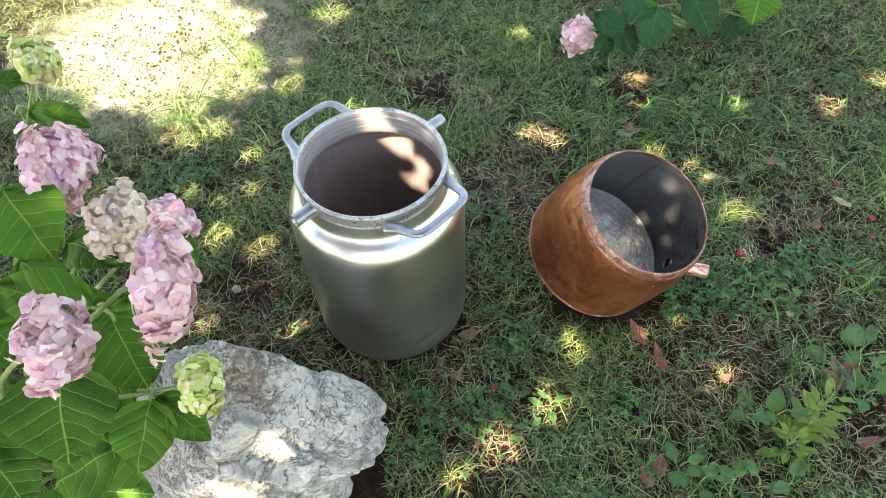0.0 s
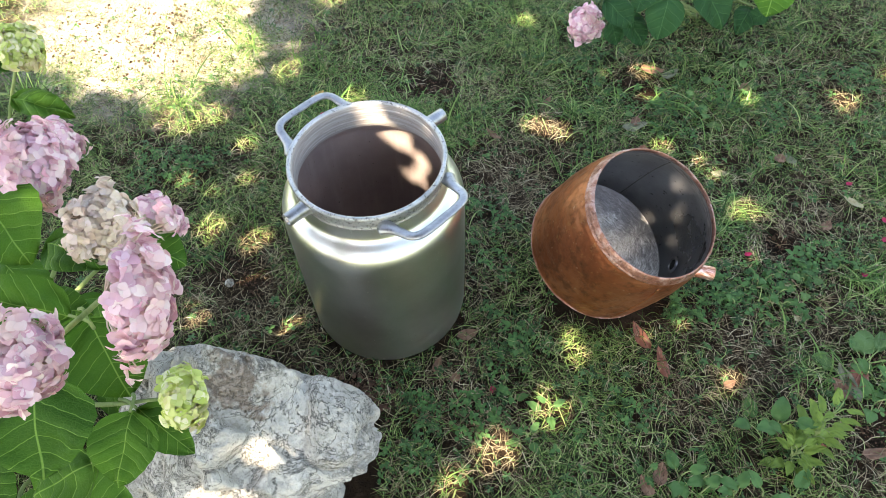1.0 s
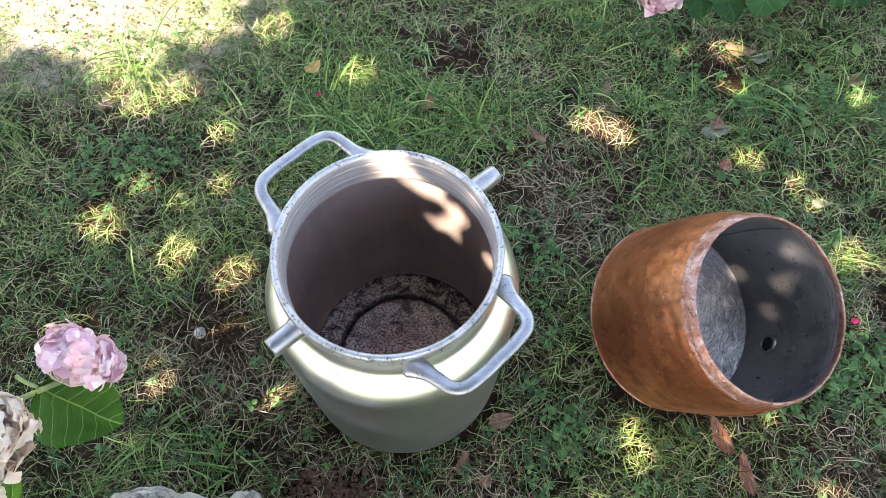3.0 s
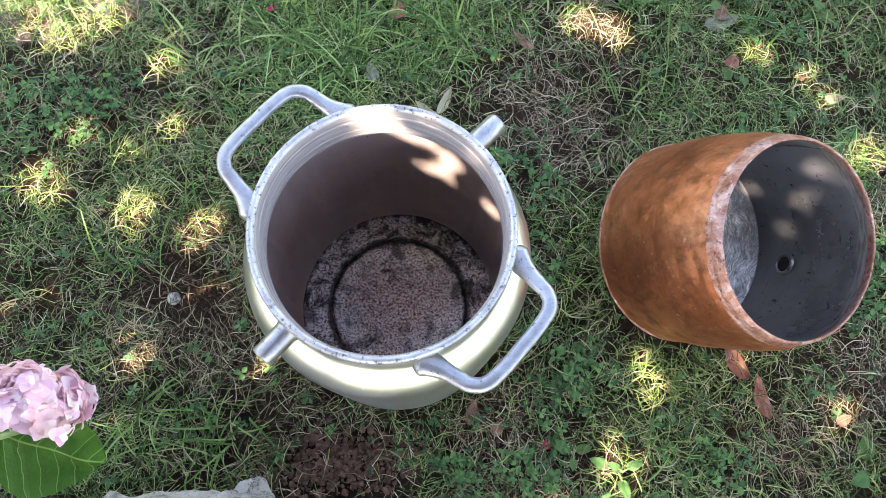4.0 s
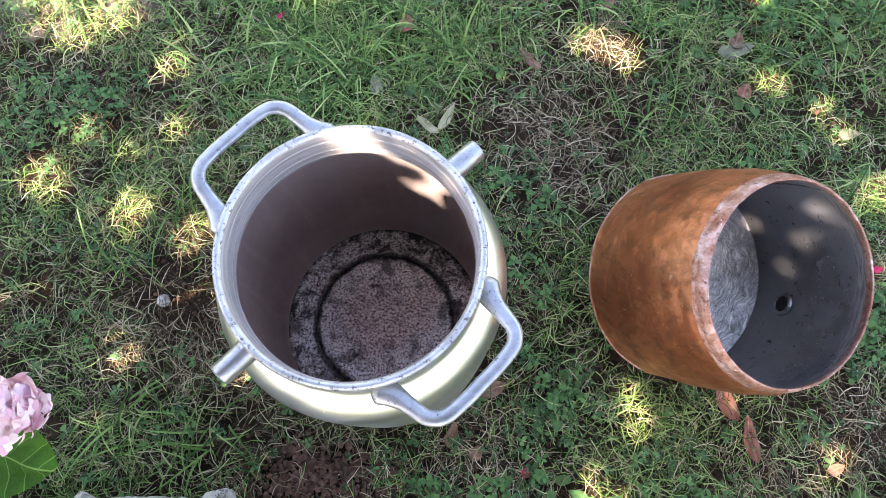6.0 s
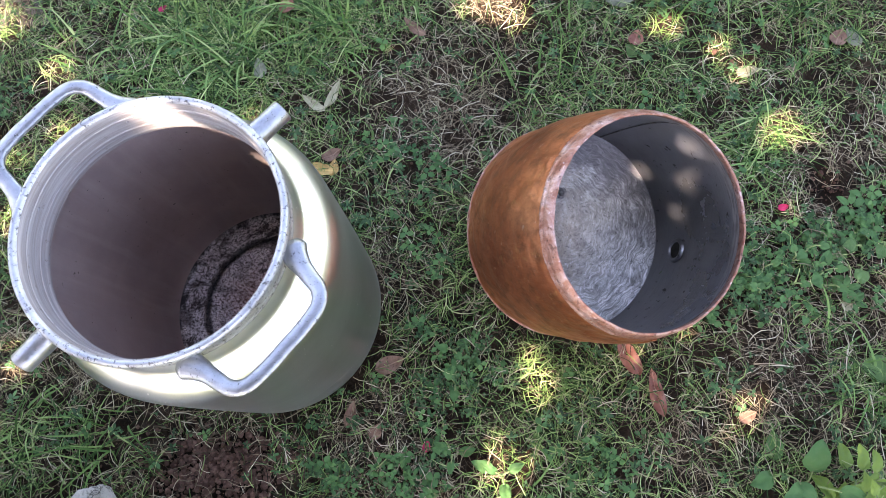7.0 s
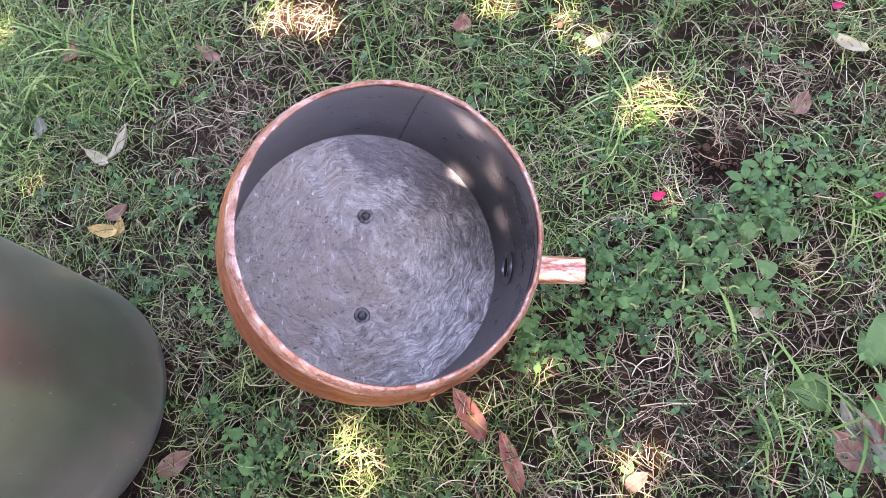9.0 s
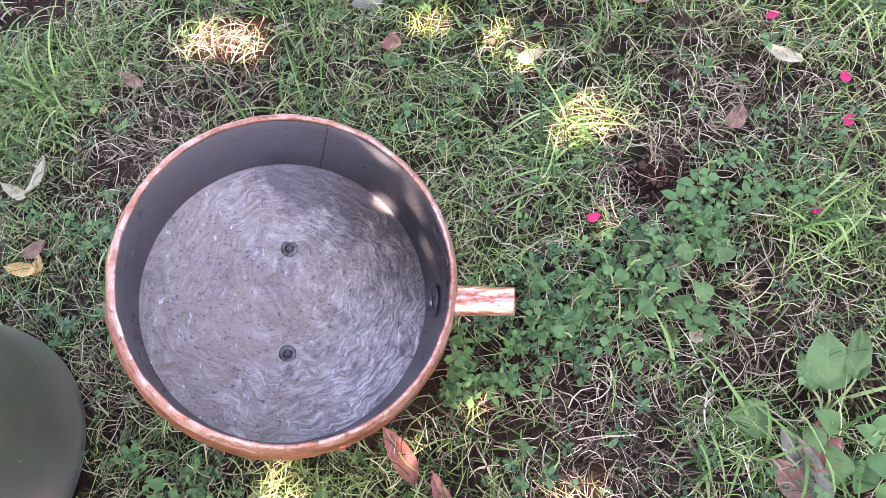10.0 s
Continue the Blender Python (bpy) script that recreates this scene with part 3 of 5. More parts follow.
def moved(piece, yaw=0.0, pitch=0.0, at=(0, 0, 0), scale=1.0):
    m = np.array(Euler((0, pitch, yaw)).to_matrix())
    return (piece[0] * scale) @ m.T + np.array(at), piece[1]


# ---- ground ----
def build_ground():
    inner = np.linspace(-3.5, 5.5, 200)
    far = np.array([8, 14, 30, 80, 200, 500.0])
    axis = np.concatenate([-far[::-1] - 3, inner, far + 4])
    n = len(axis)
    gx, gy = np.meshgrid(axis, axis - 0.5, indexing="ij")
    z = ground_z(gx.ravel(), gy.ravel())
    v = np.stack([gx.ravel(), gy.ravel(), z], -1)
    i = (np.arange(n - 1)[:, None] * n + np.arange(n - 1)[None]).ravel()
    f = np.stack([i, i + n, i + n + 1, i + 1], -1)
    tagged(part("ground", raw_mesh("ground", v, f, SOIL)), "brown soil with dry thatch under a thin lawn", "ground", kind="structure")


CAN = (-0.131, 0.991)
POT_TURN = (0.344, -0.292, 1.0)
POT_RIM = (0.476, 0.993, 0.3385)


def taken(x, y):
    """True where something stands on the ground; takes arrays."""
    on_can = (x - CAN[0]) ** 2 + (y - CAN[1]) ** 2 < 0.188 ** 2
    on_pot = (x - 0.435) ** 2 + (y - 1.03) ** 2 < 0.160 ** 2
    return on_can | on_pot | ((-0.62 < x) & (x < -0.13) & (0.30 < y) & (y < 0.66))


def mounds(x, y, spots):
    """Sum of soft round patches: x, y, radius, weight."""
    return sum(w * np.exp(-((x - cx) ** 2 + (y - cy) ** 2) / r ** 2) for cx, cy, r, w in spots)


# where dead thatch lies bare, where grass stands thick, where clover mats grow: x, y, radius, weight
# the last nine straw spots are put in to pale the sun flecks
STRAW_AT = ((0.19, 1.42, 0.15, 0.9), (0.26, 1.33, 0.10, 0.6), (-0.57, 1.10, 0.15, 0.9), (0.03, 0.75, 0.10, 0.8), (0.72, 1.19, 0.08, 0.4), (-0.55, 1.52, 0.13, 0.5), (0.05, 1.03, 0.07, 0.8), (0.91, 1.12, 0.08, 1.0), (1.06, 1.25, 0.12, 0.7), (0.97, 0.90, 0.12, 0.7), (0.75, 0.84, 0.08, 0.6), (0.79, 0.75, 0.08, 0.6), (0.54, 1.47, 0.09, 0.6), (0.70, 0.87, 0.06, 0.5), (0.33, 1.47, 0.06, 0.5), (-0.03, 1.85, 0.13, 0.8), (0.08, 0.57, 0.09, 0.6), (0.59, 0.69, 0.09, 0.6), (0.93, 0.54, 0.10, 0.6), (-0.25, 0.72, 0.10, 0.9), (-0.45, 0.98, 0.10, 0.7), (-0.40, 0.88, 0.12, 0.8), (0.35, 1.59, 0.07, 0.9), (1.27, 1.68, 0.08, 0.9), (0.66, 1.82, 0.08, 0.9), (0.12, 0.57, 0.08, 0.7), (0.31, 1.62, 0.05, 0.6), (0.68, 0.76, 0.05, 0.6), (0.25, 0.68, 0.05, 0.5), (-0.63, 0.93, 0.06, 0.9), (-0.52, 1.18, 0.05, 0.6))
LUSH_AT = ((-0.28, 1.59, 0.16, 0.9), (-0.03, 1.61, 0.13, 0.8), (0.48, 1.60, 0.08, 0.5), (-0.67, 1.19, 0.10, 0.4), (0.33, 0.82, 0.09, 0.6), (0.78, 1.20, 0.07, 0.7), (1.10, 1.00, 0.11, 0.7), (0.60, 0.78, 0.07, 0.4), (0.88, 0.78, 0.06, 0.6), (-0.78, 2.11, 0.14, 0.8), (0.25, 1.92, 0.17, 0.5), (0.77, 1.75, 0.18, 0.5), (-1.33, 1.78, 0.15, 0.6), (0.46, 1.66, 0.09, 0.5))
CLOVER_AT = ((0.15, 1.27, 0.10, 0.8), (0.81, 1.01, 0.11, 0.7), (0.71, 0.93, 0.08, 0.7), (0.20, 0.85, 0.09, 0.8), (0.97, 1.07, 0.07, 0.6), (0.58, 0.93, 0.05, 0.7), (-0.72, 1.43, 0.12, 0.8), (-0.82, 1.45, 0.10, 0.6), (-0.46, 1.12, 0.05, 0.5), (0.09, 0.66, 0.08, 0.8), (-0.06, 0.68, 0.06, 0.7), (0.15, 1.06, 0.07, 0.8), (-0.42, 0.81, 0.07, 0.4), (0.90, 1.04, 0.06, 0.6), (0.89, 0.88, 0.06, 0.6), (1.06, 1.14, 0.13, 0.5), (0.42, 0.69, 0.10, 0.4), (0.52, 1.79, 0.14, 0.5), (0.91, 0.72, 0.10, 0.5), (0.78, 1.70, 0.12, 0.6), (1.02, 1.62, 0.10, 0.5), (1.32, 1.74, 0.14, 0.6), (0.62, 1.66, 0.06, 0.5), (1.20, 1.50, 0.10, 0.4), (0.12, 0.93, 0.05, 0.6))
# worn spots where soil shows through: x, y, radius
BARE = ((-0.55, 1.07, 0.07), (-0.29, 0.71, 0.075), (-0.21, 0.72, 0.06), (0.91, 1.12, 0.045), (-0.01, 1.81, 0.09), (0.64, 1.72, 0.07), (0.89, 1.76, 0.05), (1.00, 0.67, 0.05), (-0.47, 1.03, 0.05), (0.945, 0.60, 0.05), (1.04, 0.79, 0.04))


def lushness(x, y):
    """How thick the green grows: low on worn soil, high in tufts."""
    return 0.46 + 0.26 * field(x * 2.3, y * 2.3, 21.0) + 0.34 * field(x * 7.5, y * 7.5, 4.0) + mounds(x, y, LUSH_AT) - mounds(x, y, STRAW_AT) - 0.55 * mounds(x, y, CLOVER_AT) - 0.8 * np.exp(-((x + 1.07) ** 2 + (y - 2.15) ** 2) / 0.27)


def cloverness(x, y):
    return -0.10 + 0.30 * field(x * 3, y * 3, 40.0) + 0.30 * field(x * 9, y * 9, 44.0) + mounds(x, y, CLOVER_AT) - 0.5 * mounds(x, y, STRAW_AT) - 0.3 * mounds(x, y, LUSH_AT) - np.exp(-((x + 1.07) ** 2 + (y - 2.15) ** 2) / 0.27)


def lawn_points(n, seed, keep, gaps=0.55, bare=0.6):
    """Random points over the lawn that the camera passes, kept by a chance from keep(x, y)."""
    rng = np.random.default_rng(seed)
    out = np.empty((0, 2))
    while len(out) < n:
        x, y = rng.uniform(-1.9, 1.95, n * 2), rng.uniform(0.12, 2.8, n * 2)
        ok = (np.abs(x) < 0.76 + 0.48 * y) & ~taken(x, y)
        # thinner with distance, where the blades are too small to tell apart
        ok &= rng.random(n * 2) < np.clip(1.70 - 0.5 * np.hypot(x - 0.2, y - 0.9), 0.45, 1.0)
        ok &= rng.random(n * 2) < np.clip(keep(x, y), 0.0, 1.0)
        ragged = 1 + 0.4 * field(x * 18, y * 18, 6.0)
        for cx, cy, r in BARE:
            ok &= ((x - cx) ** 2 + (y - cy) ** 2 > (r * ragged) ** 2) | (rng.random(n * 2) > bare)
        hole = field(x * 38, y * 38, 50.0) + 0.6 * field(x * 85, y * 85, 51.0)
        ok &= (hole > -0.30) | (rng.random(n * 2) > gaps)
        out = np.concatenate([out, np.stack([x[ok], y[ok]], -1)])
    out = out[:n]
    return np.concatenate([out, (ground_z(out[:, 0], out[:, 1]) - 0.002)[:, None]], 1), rng


def stretch(size, width):
    """Scales for blades whose template is 0.03 wide: length size, width in metres."""
    return np.stack([size, width / 0.03, size], -1)


def strand(curl, hump, width, segs=4, wave=0.0):
    """A thin dead stem 1 long that lies along +x and winds."""
    t = np.linspace(0, 1, segs + 1)
    turn = curl * (t - 0.35) + wave * np.sin(t * 5.0)
    x = np.concatenate([[0], np.cumsum(np.cos(turn[1:]) / segs)])
    y = np.concatenate([[0], np.cumsum(np.sin(turn[1:]) / segs)])
    z = hump * np.sin(np.pi * t)
    w = width * 0.5 * (1 - 0.75 * t ** 2)
    nx, ny = -np.sin(turn) * w, np.cos(turn) * w
    v = np.stack([np.stack([x - nx, y - ny, z], -1), np.stack([x + nx, y + ny, z + 0.3 * w], -1)], 1).reshape(-1, 3)
    i = np.arange(segs) * 2
    return v, np.stack([i, i + 1, i + 3, i + 2], -1)


def build_lawn():
    # a felt of thin winding dead stems over the soil
    felt = [strand(c, h, 0.030, 4, w) for c in (-1.3, -0.7, -0.25, 0.3, 0.8, 1.5) for h, w in ((0.10, 0.15), (0.20, -0.3))]
    pts, rng = lawn_points(68000, 2, lambda x, y: 0.50 - 0.22 * lushness(x, y) + 0.28 * mounds(x, y, STRAW_AT), 0.85, 0.7)
    n = len(pts)
    pts[:, 2] += rng.random(n) ** 2 * 0.018 + 0.001
    me = spread("dry_grass", felt, pts, turns(n, rng.normal(0, 0.22, n), rng), rng.uniform(0.018, 0.058, n), STRAW)
    tagged(part("dry_grass", me), "grey and straw-coloured dead stems matted on the soil", "dry grass", kind="stuff")
    # fine short grass, much of it lying over
    pts, rng = lawn_points(100000, 1, lambda x, y: 0.14 + 0.70 * lushness(x, y), 0.92, 0.85)
    kinds = [blade(b, 0.030, 3, k) for b in (0.9, 1.5, 2.1, 2.7) for k in (-0.35, -0.12, 0.15, 0.4)]
    n = len(pts)
    high = np.clip(0.62 + 0.5 * lushness(pts[:, 0], pts[:, 1]), 0.5, 1.25)
    size = rng.uniform(0.020, 0.058, n) * high
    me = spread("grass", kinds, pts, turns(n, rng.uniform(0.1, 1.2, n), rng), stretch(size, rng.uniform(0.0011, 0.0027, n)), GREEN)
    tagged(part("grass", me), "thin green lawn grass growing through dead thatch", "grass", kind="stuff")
    # green stems lying flat among the dead ones
    pts, rng = lawn_points(46000, 12, lambda x, y: 0.30 + 0.40 * lushness(x, y), 0.85, 0.85)
    n = len(pts)
    pts[:, 2] += rng.random(n) * 0.020 + 0.004
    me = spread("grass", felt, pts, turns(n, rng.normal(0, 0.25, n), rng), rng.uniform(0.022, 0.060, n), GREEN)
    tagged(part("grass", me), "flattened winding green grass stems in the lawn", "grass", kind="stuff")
    # coarser grass on the lawn round about
    rng = np.random.default_rng(17)
    g = np.stack([rng.normal(0.1, 2.3, 30000), rng.normal(1.2, 2.3, 30000)], -1)
    g = g[(np.abs(g[:, 0]) > 0.76 + 0.48 * g[:, 1]) | (g[:, 1] > 2.8) | (g[:, 1] < 0.12)]
    g = g[((g[:, 0] + 0.38) ** 2 + (g[:, 1] - 0.5) ** 2) > 0.09]
    pts = np.concatenate([g, (ground_z(g[:, 0], g[:, 1]) - 0.002)[:, None]], 1)
    n = len(pts)
    kinds = [blade(b, 0.030, 3, k) for b in (0.6, 1.1, 1.6, 2.1) for k in (-0.12, 0.1)]
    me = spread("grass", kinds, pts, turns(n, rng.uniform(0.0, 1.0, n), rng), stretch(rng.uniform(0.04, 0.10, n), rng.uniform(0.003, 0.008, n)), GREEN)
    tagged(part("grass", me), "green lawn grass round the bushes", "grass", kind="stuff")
    # long arching blades in loose tufts
    rng = np.random.default_rng(3)
    tufts = [(rng.uniform(-1.75, 1.8), rng.uniform(0.2, 2.7), rng.integers(4, 12), rng.uniform(0.05, 0.11), 0.018) for _ in range(520)]
    tufts += [(rng.uniform(-0.6, 1.5), rng.uniform(1.45, 2.5), rng.integers(5, 14), rng.uniform(0.06, 0.13), 0.024) for _ in range(640)]
    tufts = [q for q in tufts if abs(q[0]) < 0.76 + 0.48 * q[1] and rng.random() < 0.1 + 0.7 * lushness(q[0], q[1])]
    tufts += [(x, y, k, long, 0.028) for x, y, k, long in ((-0.22, 1.53, 70, 0.17), (-0.34, 1.62, 55, 0.18), (0.0, 1.57, 60, 0.16), (-0.12, 1.66, 50, 0.17), (-0.55, 1.20, 9, 0.17), (-0.66, 1.16, 12, 0.15), (-0.83, 1.75, 40, 0.2), (-0.66, 2.01, 45, 0.2), (0.78, 1.20, 44, 0.11), (0.82, 1.27, 34, 0.12), (0.30, 1.66, 40, 0.13), (0.40, 1.64, 34, 0.12), (0.90, 0.75, 16, 0.15), (0.97, 0.74, 14, 0.17), (0.86, 0.80, 14, 0.12), (0.36, 1.39, 14, 0.13), (0.44, 1.42, 12, 0.12), (-1.32, 1.75, 60, 0.2), (-1.17, 1.53, 50, 0.18), (1.28, 1.32, 30, 0.15), (1.12, 1.02, 50, 0.11), (-0.62, 0.80, 30, 0.14), (-0.47, 0.78, 34, 0.13), (0.66, 1.66, 10, 0.20), (0.78, 1.62, 10, 0.2), (0.95, 1.66, 16, 0.16))]
    pos, size = [], []
    for cx, cy, k, long, wide in tufts:
        for _ in range(k):
            x, y = cx + rng.normal(0, wide), cy + rng.normal(0, wide)
            if not taken(x, y):
                pos.append((x, y, ground_z(x, y) - 0.002))
                size.append(long * rng.uniform(0.5, 1.15))
    pos, size, n = np.array(pos), np.array(size), len(pos)
    kinds = [blade(b, 0.030, 7, k) for b in (0.9, 1.5, 2.0, 2.6) for k in (-0.2, 0.18)]
    me = spread("grass_tufts", kinds, pos, turns(n, rng.uniform(0.15, 0.95, n), rng), stretch(size, rng.uniform(0.0022, 0.0048, n)), TUFT)
    tagged(part("grass_tufts", me), "loose tufts of long arching green grass", "grass", kind="stuff")


def build_clover():
    def lobe(width, fold, point):
        return leaflet(1.0, width, fold, 0.22, 3, point, 0.62)

    def trefoil(width, fold, seed):
        r = random.Random(seed)
        return join([moved(lobe(width, fold, 1.25), a + r.uniform(-0.15, 0.15), -0.18 + r.uniform(-0.15, 0.15), (0.05 * math.cos(a), 0.05 * math.sin(a), 0), r.uniform(0.85, 1.1)) for a in (0.1, 2.2, 4.3)])

    def sprig(seed):
        """A creeping stem end with paired pointed leaves, smaller toward its tip."""
        r = random.Random(seed)
        leaf = lobe(0.60, 0.42, 0.95)
        out = []
        for k in range(3):
            turn = r.uniform(0, 6.3)
            for a in (turn, turn + 3.14):
                out.append(moved(leaf, a + r.uniform(-0.25, 0.25), -0.10 - 0.14 * k + r.uniform(-0.15, 0.15), (0.30 * k - 0.4, r.uniform(-0.25, 0.25), 0.22 * k), 1.0 - 0.17 * k))
        return join(out)

    threes = [trefoil(0.85, 0.35, q) for q in range(3)] + [trefoil(0.72, 0.5, q + 9) for q in range(2)]
    sprigs = [sprig(q) for q in range(4)]
    pts, rng = lawn_points(8000, 5, lambda x, y: 0.7 * np.maximum(cloverness(x, y), 0) ** 1.5 + 0.03, 0.75, 0.9)
    n = len(pts)
    pts[:, 2] += rng.uniform(0.006, 0.034, n)
    me = spread("clover", threes + sprigs, pts, turns(n, rng.normal(0, 0.34, n), rng), rng.uniform(0.0034, 0.0078, n), CLOVER)
    tagged(part("clover", me), "small dark green clover leaves spread through the lawn", "clover", kind="stuff")
    palm = join([moved(leaflet(1.0, 0.5, 0.3, 0.25, 4, 1.1, 0.5), a, -0.12, (0.1 * math.cos(a), 0.1 * math.sin(a), 0), sc) for a, sc in ((0, 1), (1.1, 0.95), (-1.1, 0.95), (2.3, 0.75), (-2.3, 0.75))])
    pts, rng = lawn_points(900, 9, lambda x, y: 0.12 + 0.8 * np.maximum(cloverness(x, y), 0))
    n = len(pts)
    pts[:, 2] += rng.uniform(0.012, 0.034, n)
    me = spread("cinquefoil", [palm], pts, turns(n, rng.normal(0, 0.3, n), rng), rng.uniform(0.008, 0.016, n), CLOVER)
    tagged(part("cinquefoil", me), "small green five-leaved weeds among the grass", "weeds", kind="stuff")
    pts, rng = lawn_points(1150, 6, lambda x, y: np.maximum(cloverness(x, y), 0) ** 2 + 0.01)
    n = len(pts)
    pts[:, 2] += rng.uniform(0.014, 0.040, n)
    me = spread("small_weeds", threes[:3] + sprigs, pts, turns(n, rng.normal(0, 0.25, n), rng), rng.uniform(0.009, 0.0145, n), HERB)
    tagged(part("small_weeds", me), "low green weeds with paired oval leaves", "weeds", kind="stuff")


def build_crumbs():
    """Loose soil by the boulder, and crumbs between the blades."""
    rng = np.random.default_rng(31)
    ball = []
    for q in range(4):
        bm = bmesh.new()
        bmesh.ops.create_icosphere(bm, subdivisions=1, radius=1.0)
        v = np.array([tuple(x.co * (1 + 0.35 * noise.noise(x.co * 2 + Vector((q * 5, 0, 0))))) for x in bm.verts]) * np.array([1, 0.85, 0.65])
        ball.append((v, np.array([[y.index for y in f.verts] for f in bm.faces])))
        bm.free()
    p = np.concatenate([rng.normal((-0.25, 0.72), (0.08, 0.034), (1300, 2)), rng.uniform((-1.0, 0.4), (1.2, 1.9), (900, 2)), rng.normal((-1.0, 2.1), (0.25, 0.2), (900, 2)), *[rng.normal((cx, cy), (r * 0.6, r * 0.6), (120, 2)) for cx, cy, r in BARE]])
    p = np.array([(x, y, ground_z(x, y) + 0.002) for x, y in p if not taken(x, y)])
    size = rng.uniform(0.0015, 0.0065, len(p)) * rng.uniform(0.5, 1.3, len(p))
    size[:1000] *= 1.25
    size[3000:] *= 0.6
    tagged(part("soil_crumbs", spread("soil_crumbs", ball, p, turns(len(p), rng.uniform(0, 3, len(p)), rng), size, CLOD)), "loose reddish brown soil crumbs among the grass", "soil", kind="stuff")
    for x, y, r, label in ((-0.559, 1.038, 0.012, "small whitish pebble on worn soil"),):
        bm = bmesh.new()
        bmesh.ops.create_icosphere(bm, subdivisions=3, radius=r)
        for w in bm.verts:
            w.co *= 1 + 0.25 * noise.noise(w.co * 90)
            w.co.z *= 0.7
        for f in bm.faces:
            f.smooth = True
        me = bpy.data.meshes.new("pebble")
        bm.to_mesh(me)
        me.materials.append(STONE)
        ob = part("pebble", me)
        ob.location = (x, y, ground_z(x, y) + r * 0.6)
        tagged(ob, label, "pebble")


# ---- aluminium can ----
def ring_profile(points, steps=3):
    return rounded([(r, z, 0) for r, z in points], steps)[:, :2]


def build_can():
    can = thing("milk_can", pose(CAN[0], CAN[1], 0.0), "large dull aluminium milk can standing open on the lawn", "milk can")
    body = [(0.0, 0.004), (0.160, 0.004), (0.176, 0.006), (0.186, 0.016), (0.1895, 0.035), (0.1899, 0.060), (0.1901, 0.075), (0.1903, 0.090), (0.1905, 0.105), (0.191, 0.16), (0.1913, 0.20), (0.1915, 0.25), (0.1915, 0.30), (0.1913, 0.35), (0.1910, 0.3945), (0.1900, 0.4135), (0.1870, 0.4275), (0.1810, 0.4395), (0.1720, 0.4500), (0.1620, 0.4585), (0.1560, 0.4655), (0.1530, 0.4755), (0.1522, 0.4895), (0.152, 0.5015)]
    shell = lathe("body", ring_profile(body), ALU, 160, 0.0012)
    for az, z, deep, wide, tall in ((-58, 0.083, 0.0045, 0.030, 0.010), (-66, 0.070, 0.003, 0.018, 0.007), (-120, 0.20, 0.0012, 0.05, 0.05), (-20, 0.30, 0.0012, 0.06, 0.05)):
        u = Vector((math.cos(radians(az)), math.sin(radians(az)), 0))
        for v in shell.vertices:
            if v.co.xy.dot(u.xy) > 0.1:
                side = v.co.x * -u.y + v.co.y * u.x
                v.co -= u * (deep * math.exp(-(side / wide) ** 2 - ((v.co.z - z) / tall) ** 2))
    part("body", shell, can)
    rim = [(0.1500, 0.4950), (0.1530, 0.4960), (0.1538, 0.4990), (0.1525, 0.5025), (0.1520, 0.5055), (0.1522, 0.5110), (0.1525, 0.5170), (0.1528, 0.5215), (0.1565, 0.5245), (0.1580, 0.5290), (0.1570, 0.5340), (0.1540, 0.5363), (0.1505, 0.5357), (0.1480, 0.5320)]
    part("rim", lathe("rim", ring_profile(rim, 2), RIM, 160, 0.001), can, "cast aluminium rim with pitted grey edge")
    neck = [(0.1480, 0.5320), (0.1470, 0.5270), (0.1468, 0.5180), (0.1462, 0.5160), (0.1464, 0.5050), (0.1460, 0.4950), (0.1456, 0.4930), (0.1458, 0.4850), (0.1456, 0.4790), (0.1480, 0.4710)]
    part("neck", lathe("neck", ring_profile(neck, 3), NECK, 160, 0.001), can, "pale worn inside of the neck with turned lines")
    inside = [(0.1480, 0.4715), (0.158, 0.4600), (0.172, 0.4450), (0.182, 0.4275), (0.1855, 0.4075), (0.1862, 0.25), (0.185, 0.090), (0.1835, 0.060), (0.181, 0.046), (0.176, 0.037)]
    part("lining", lathe("lining", ring_profile(inside), LINING, 128), can, "brown-stained inner wall")
    floor_ring = [(0.179, 0.041), (0.170, 0.036), (0.155, 0.038), (0.133, 0.040), (0.1265, 0.035), (0.121, 0.040), (0.110, 0.042), (0.06, 0.041), (0.0, 0.041)]
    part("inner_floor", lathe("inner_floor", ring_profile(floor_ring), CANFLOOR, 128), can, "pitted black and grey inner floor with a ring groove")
    # two loop handles on opposite sides
    for a in (135, -45):
        u, v = Vector((math.cos(radians(a)), math.sin(radians(a)), 0)), Vector((-math.sin(radians(a)), math.cos(radians(a)), 0))
        half = [(0.1285, 0.0870), (0.1345, 0.0845), (0.1445, 0.0795), (0.158, 0.0755), (0.175, 0.0725), (0.194, 0.068), (0.2065, 0.054), (0.2100, 0.026)]
        pts = [u * p + v * q + Vector((0, 0, 0.5125 + 0.012 * (p - 0.15) / 0.06)) for p, q in half]
        pts += [u * 0.2100 + Vector((0, 0, 0.5245))]
        pts += [u * p - v * q + Vector((0, 0, 0.5125 + 0.012 * (p - 0.15) / 0.06)) for p, q in half[::-1]]
        part("handle", tube("handle", pts, [0.0105, 0.0165, 0.0140, 0.0102, 0.0092, 0.0088, 0.0085, 0.0085, 0.0085, 0.0088, 0.0092, 0.0102, 0.0140, 0.0165, 0.0105], CAST, 16, 0.62, steps=6), can, "cast loop handle")
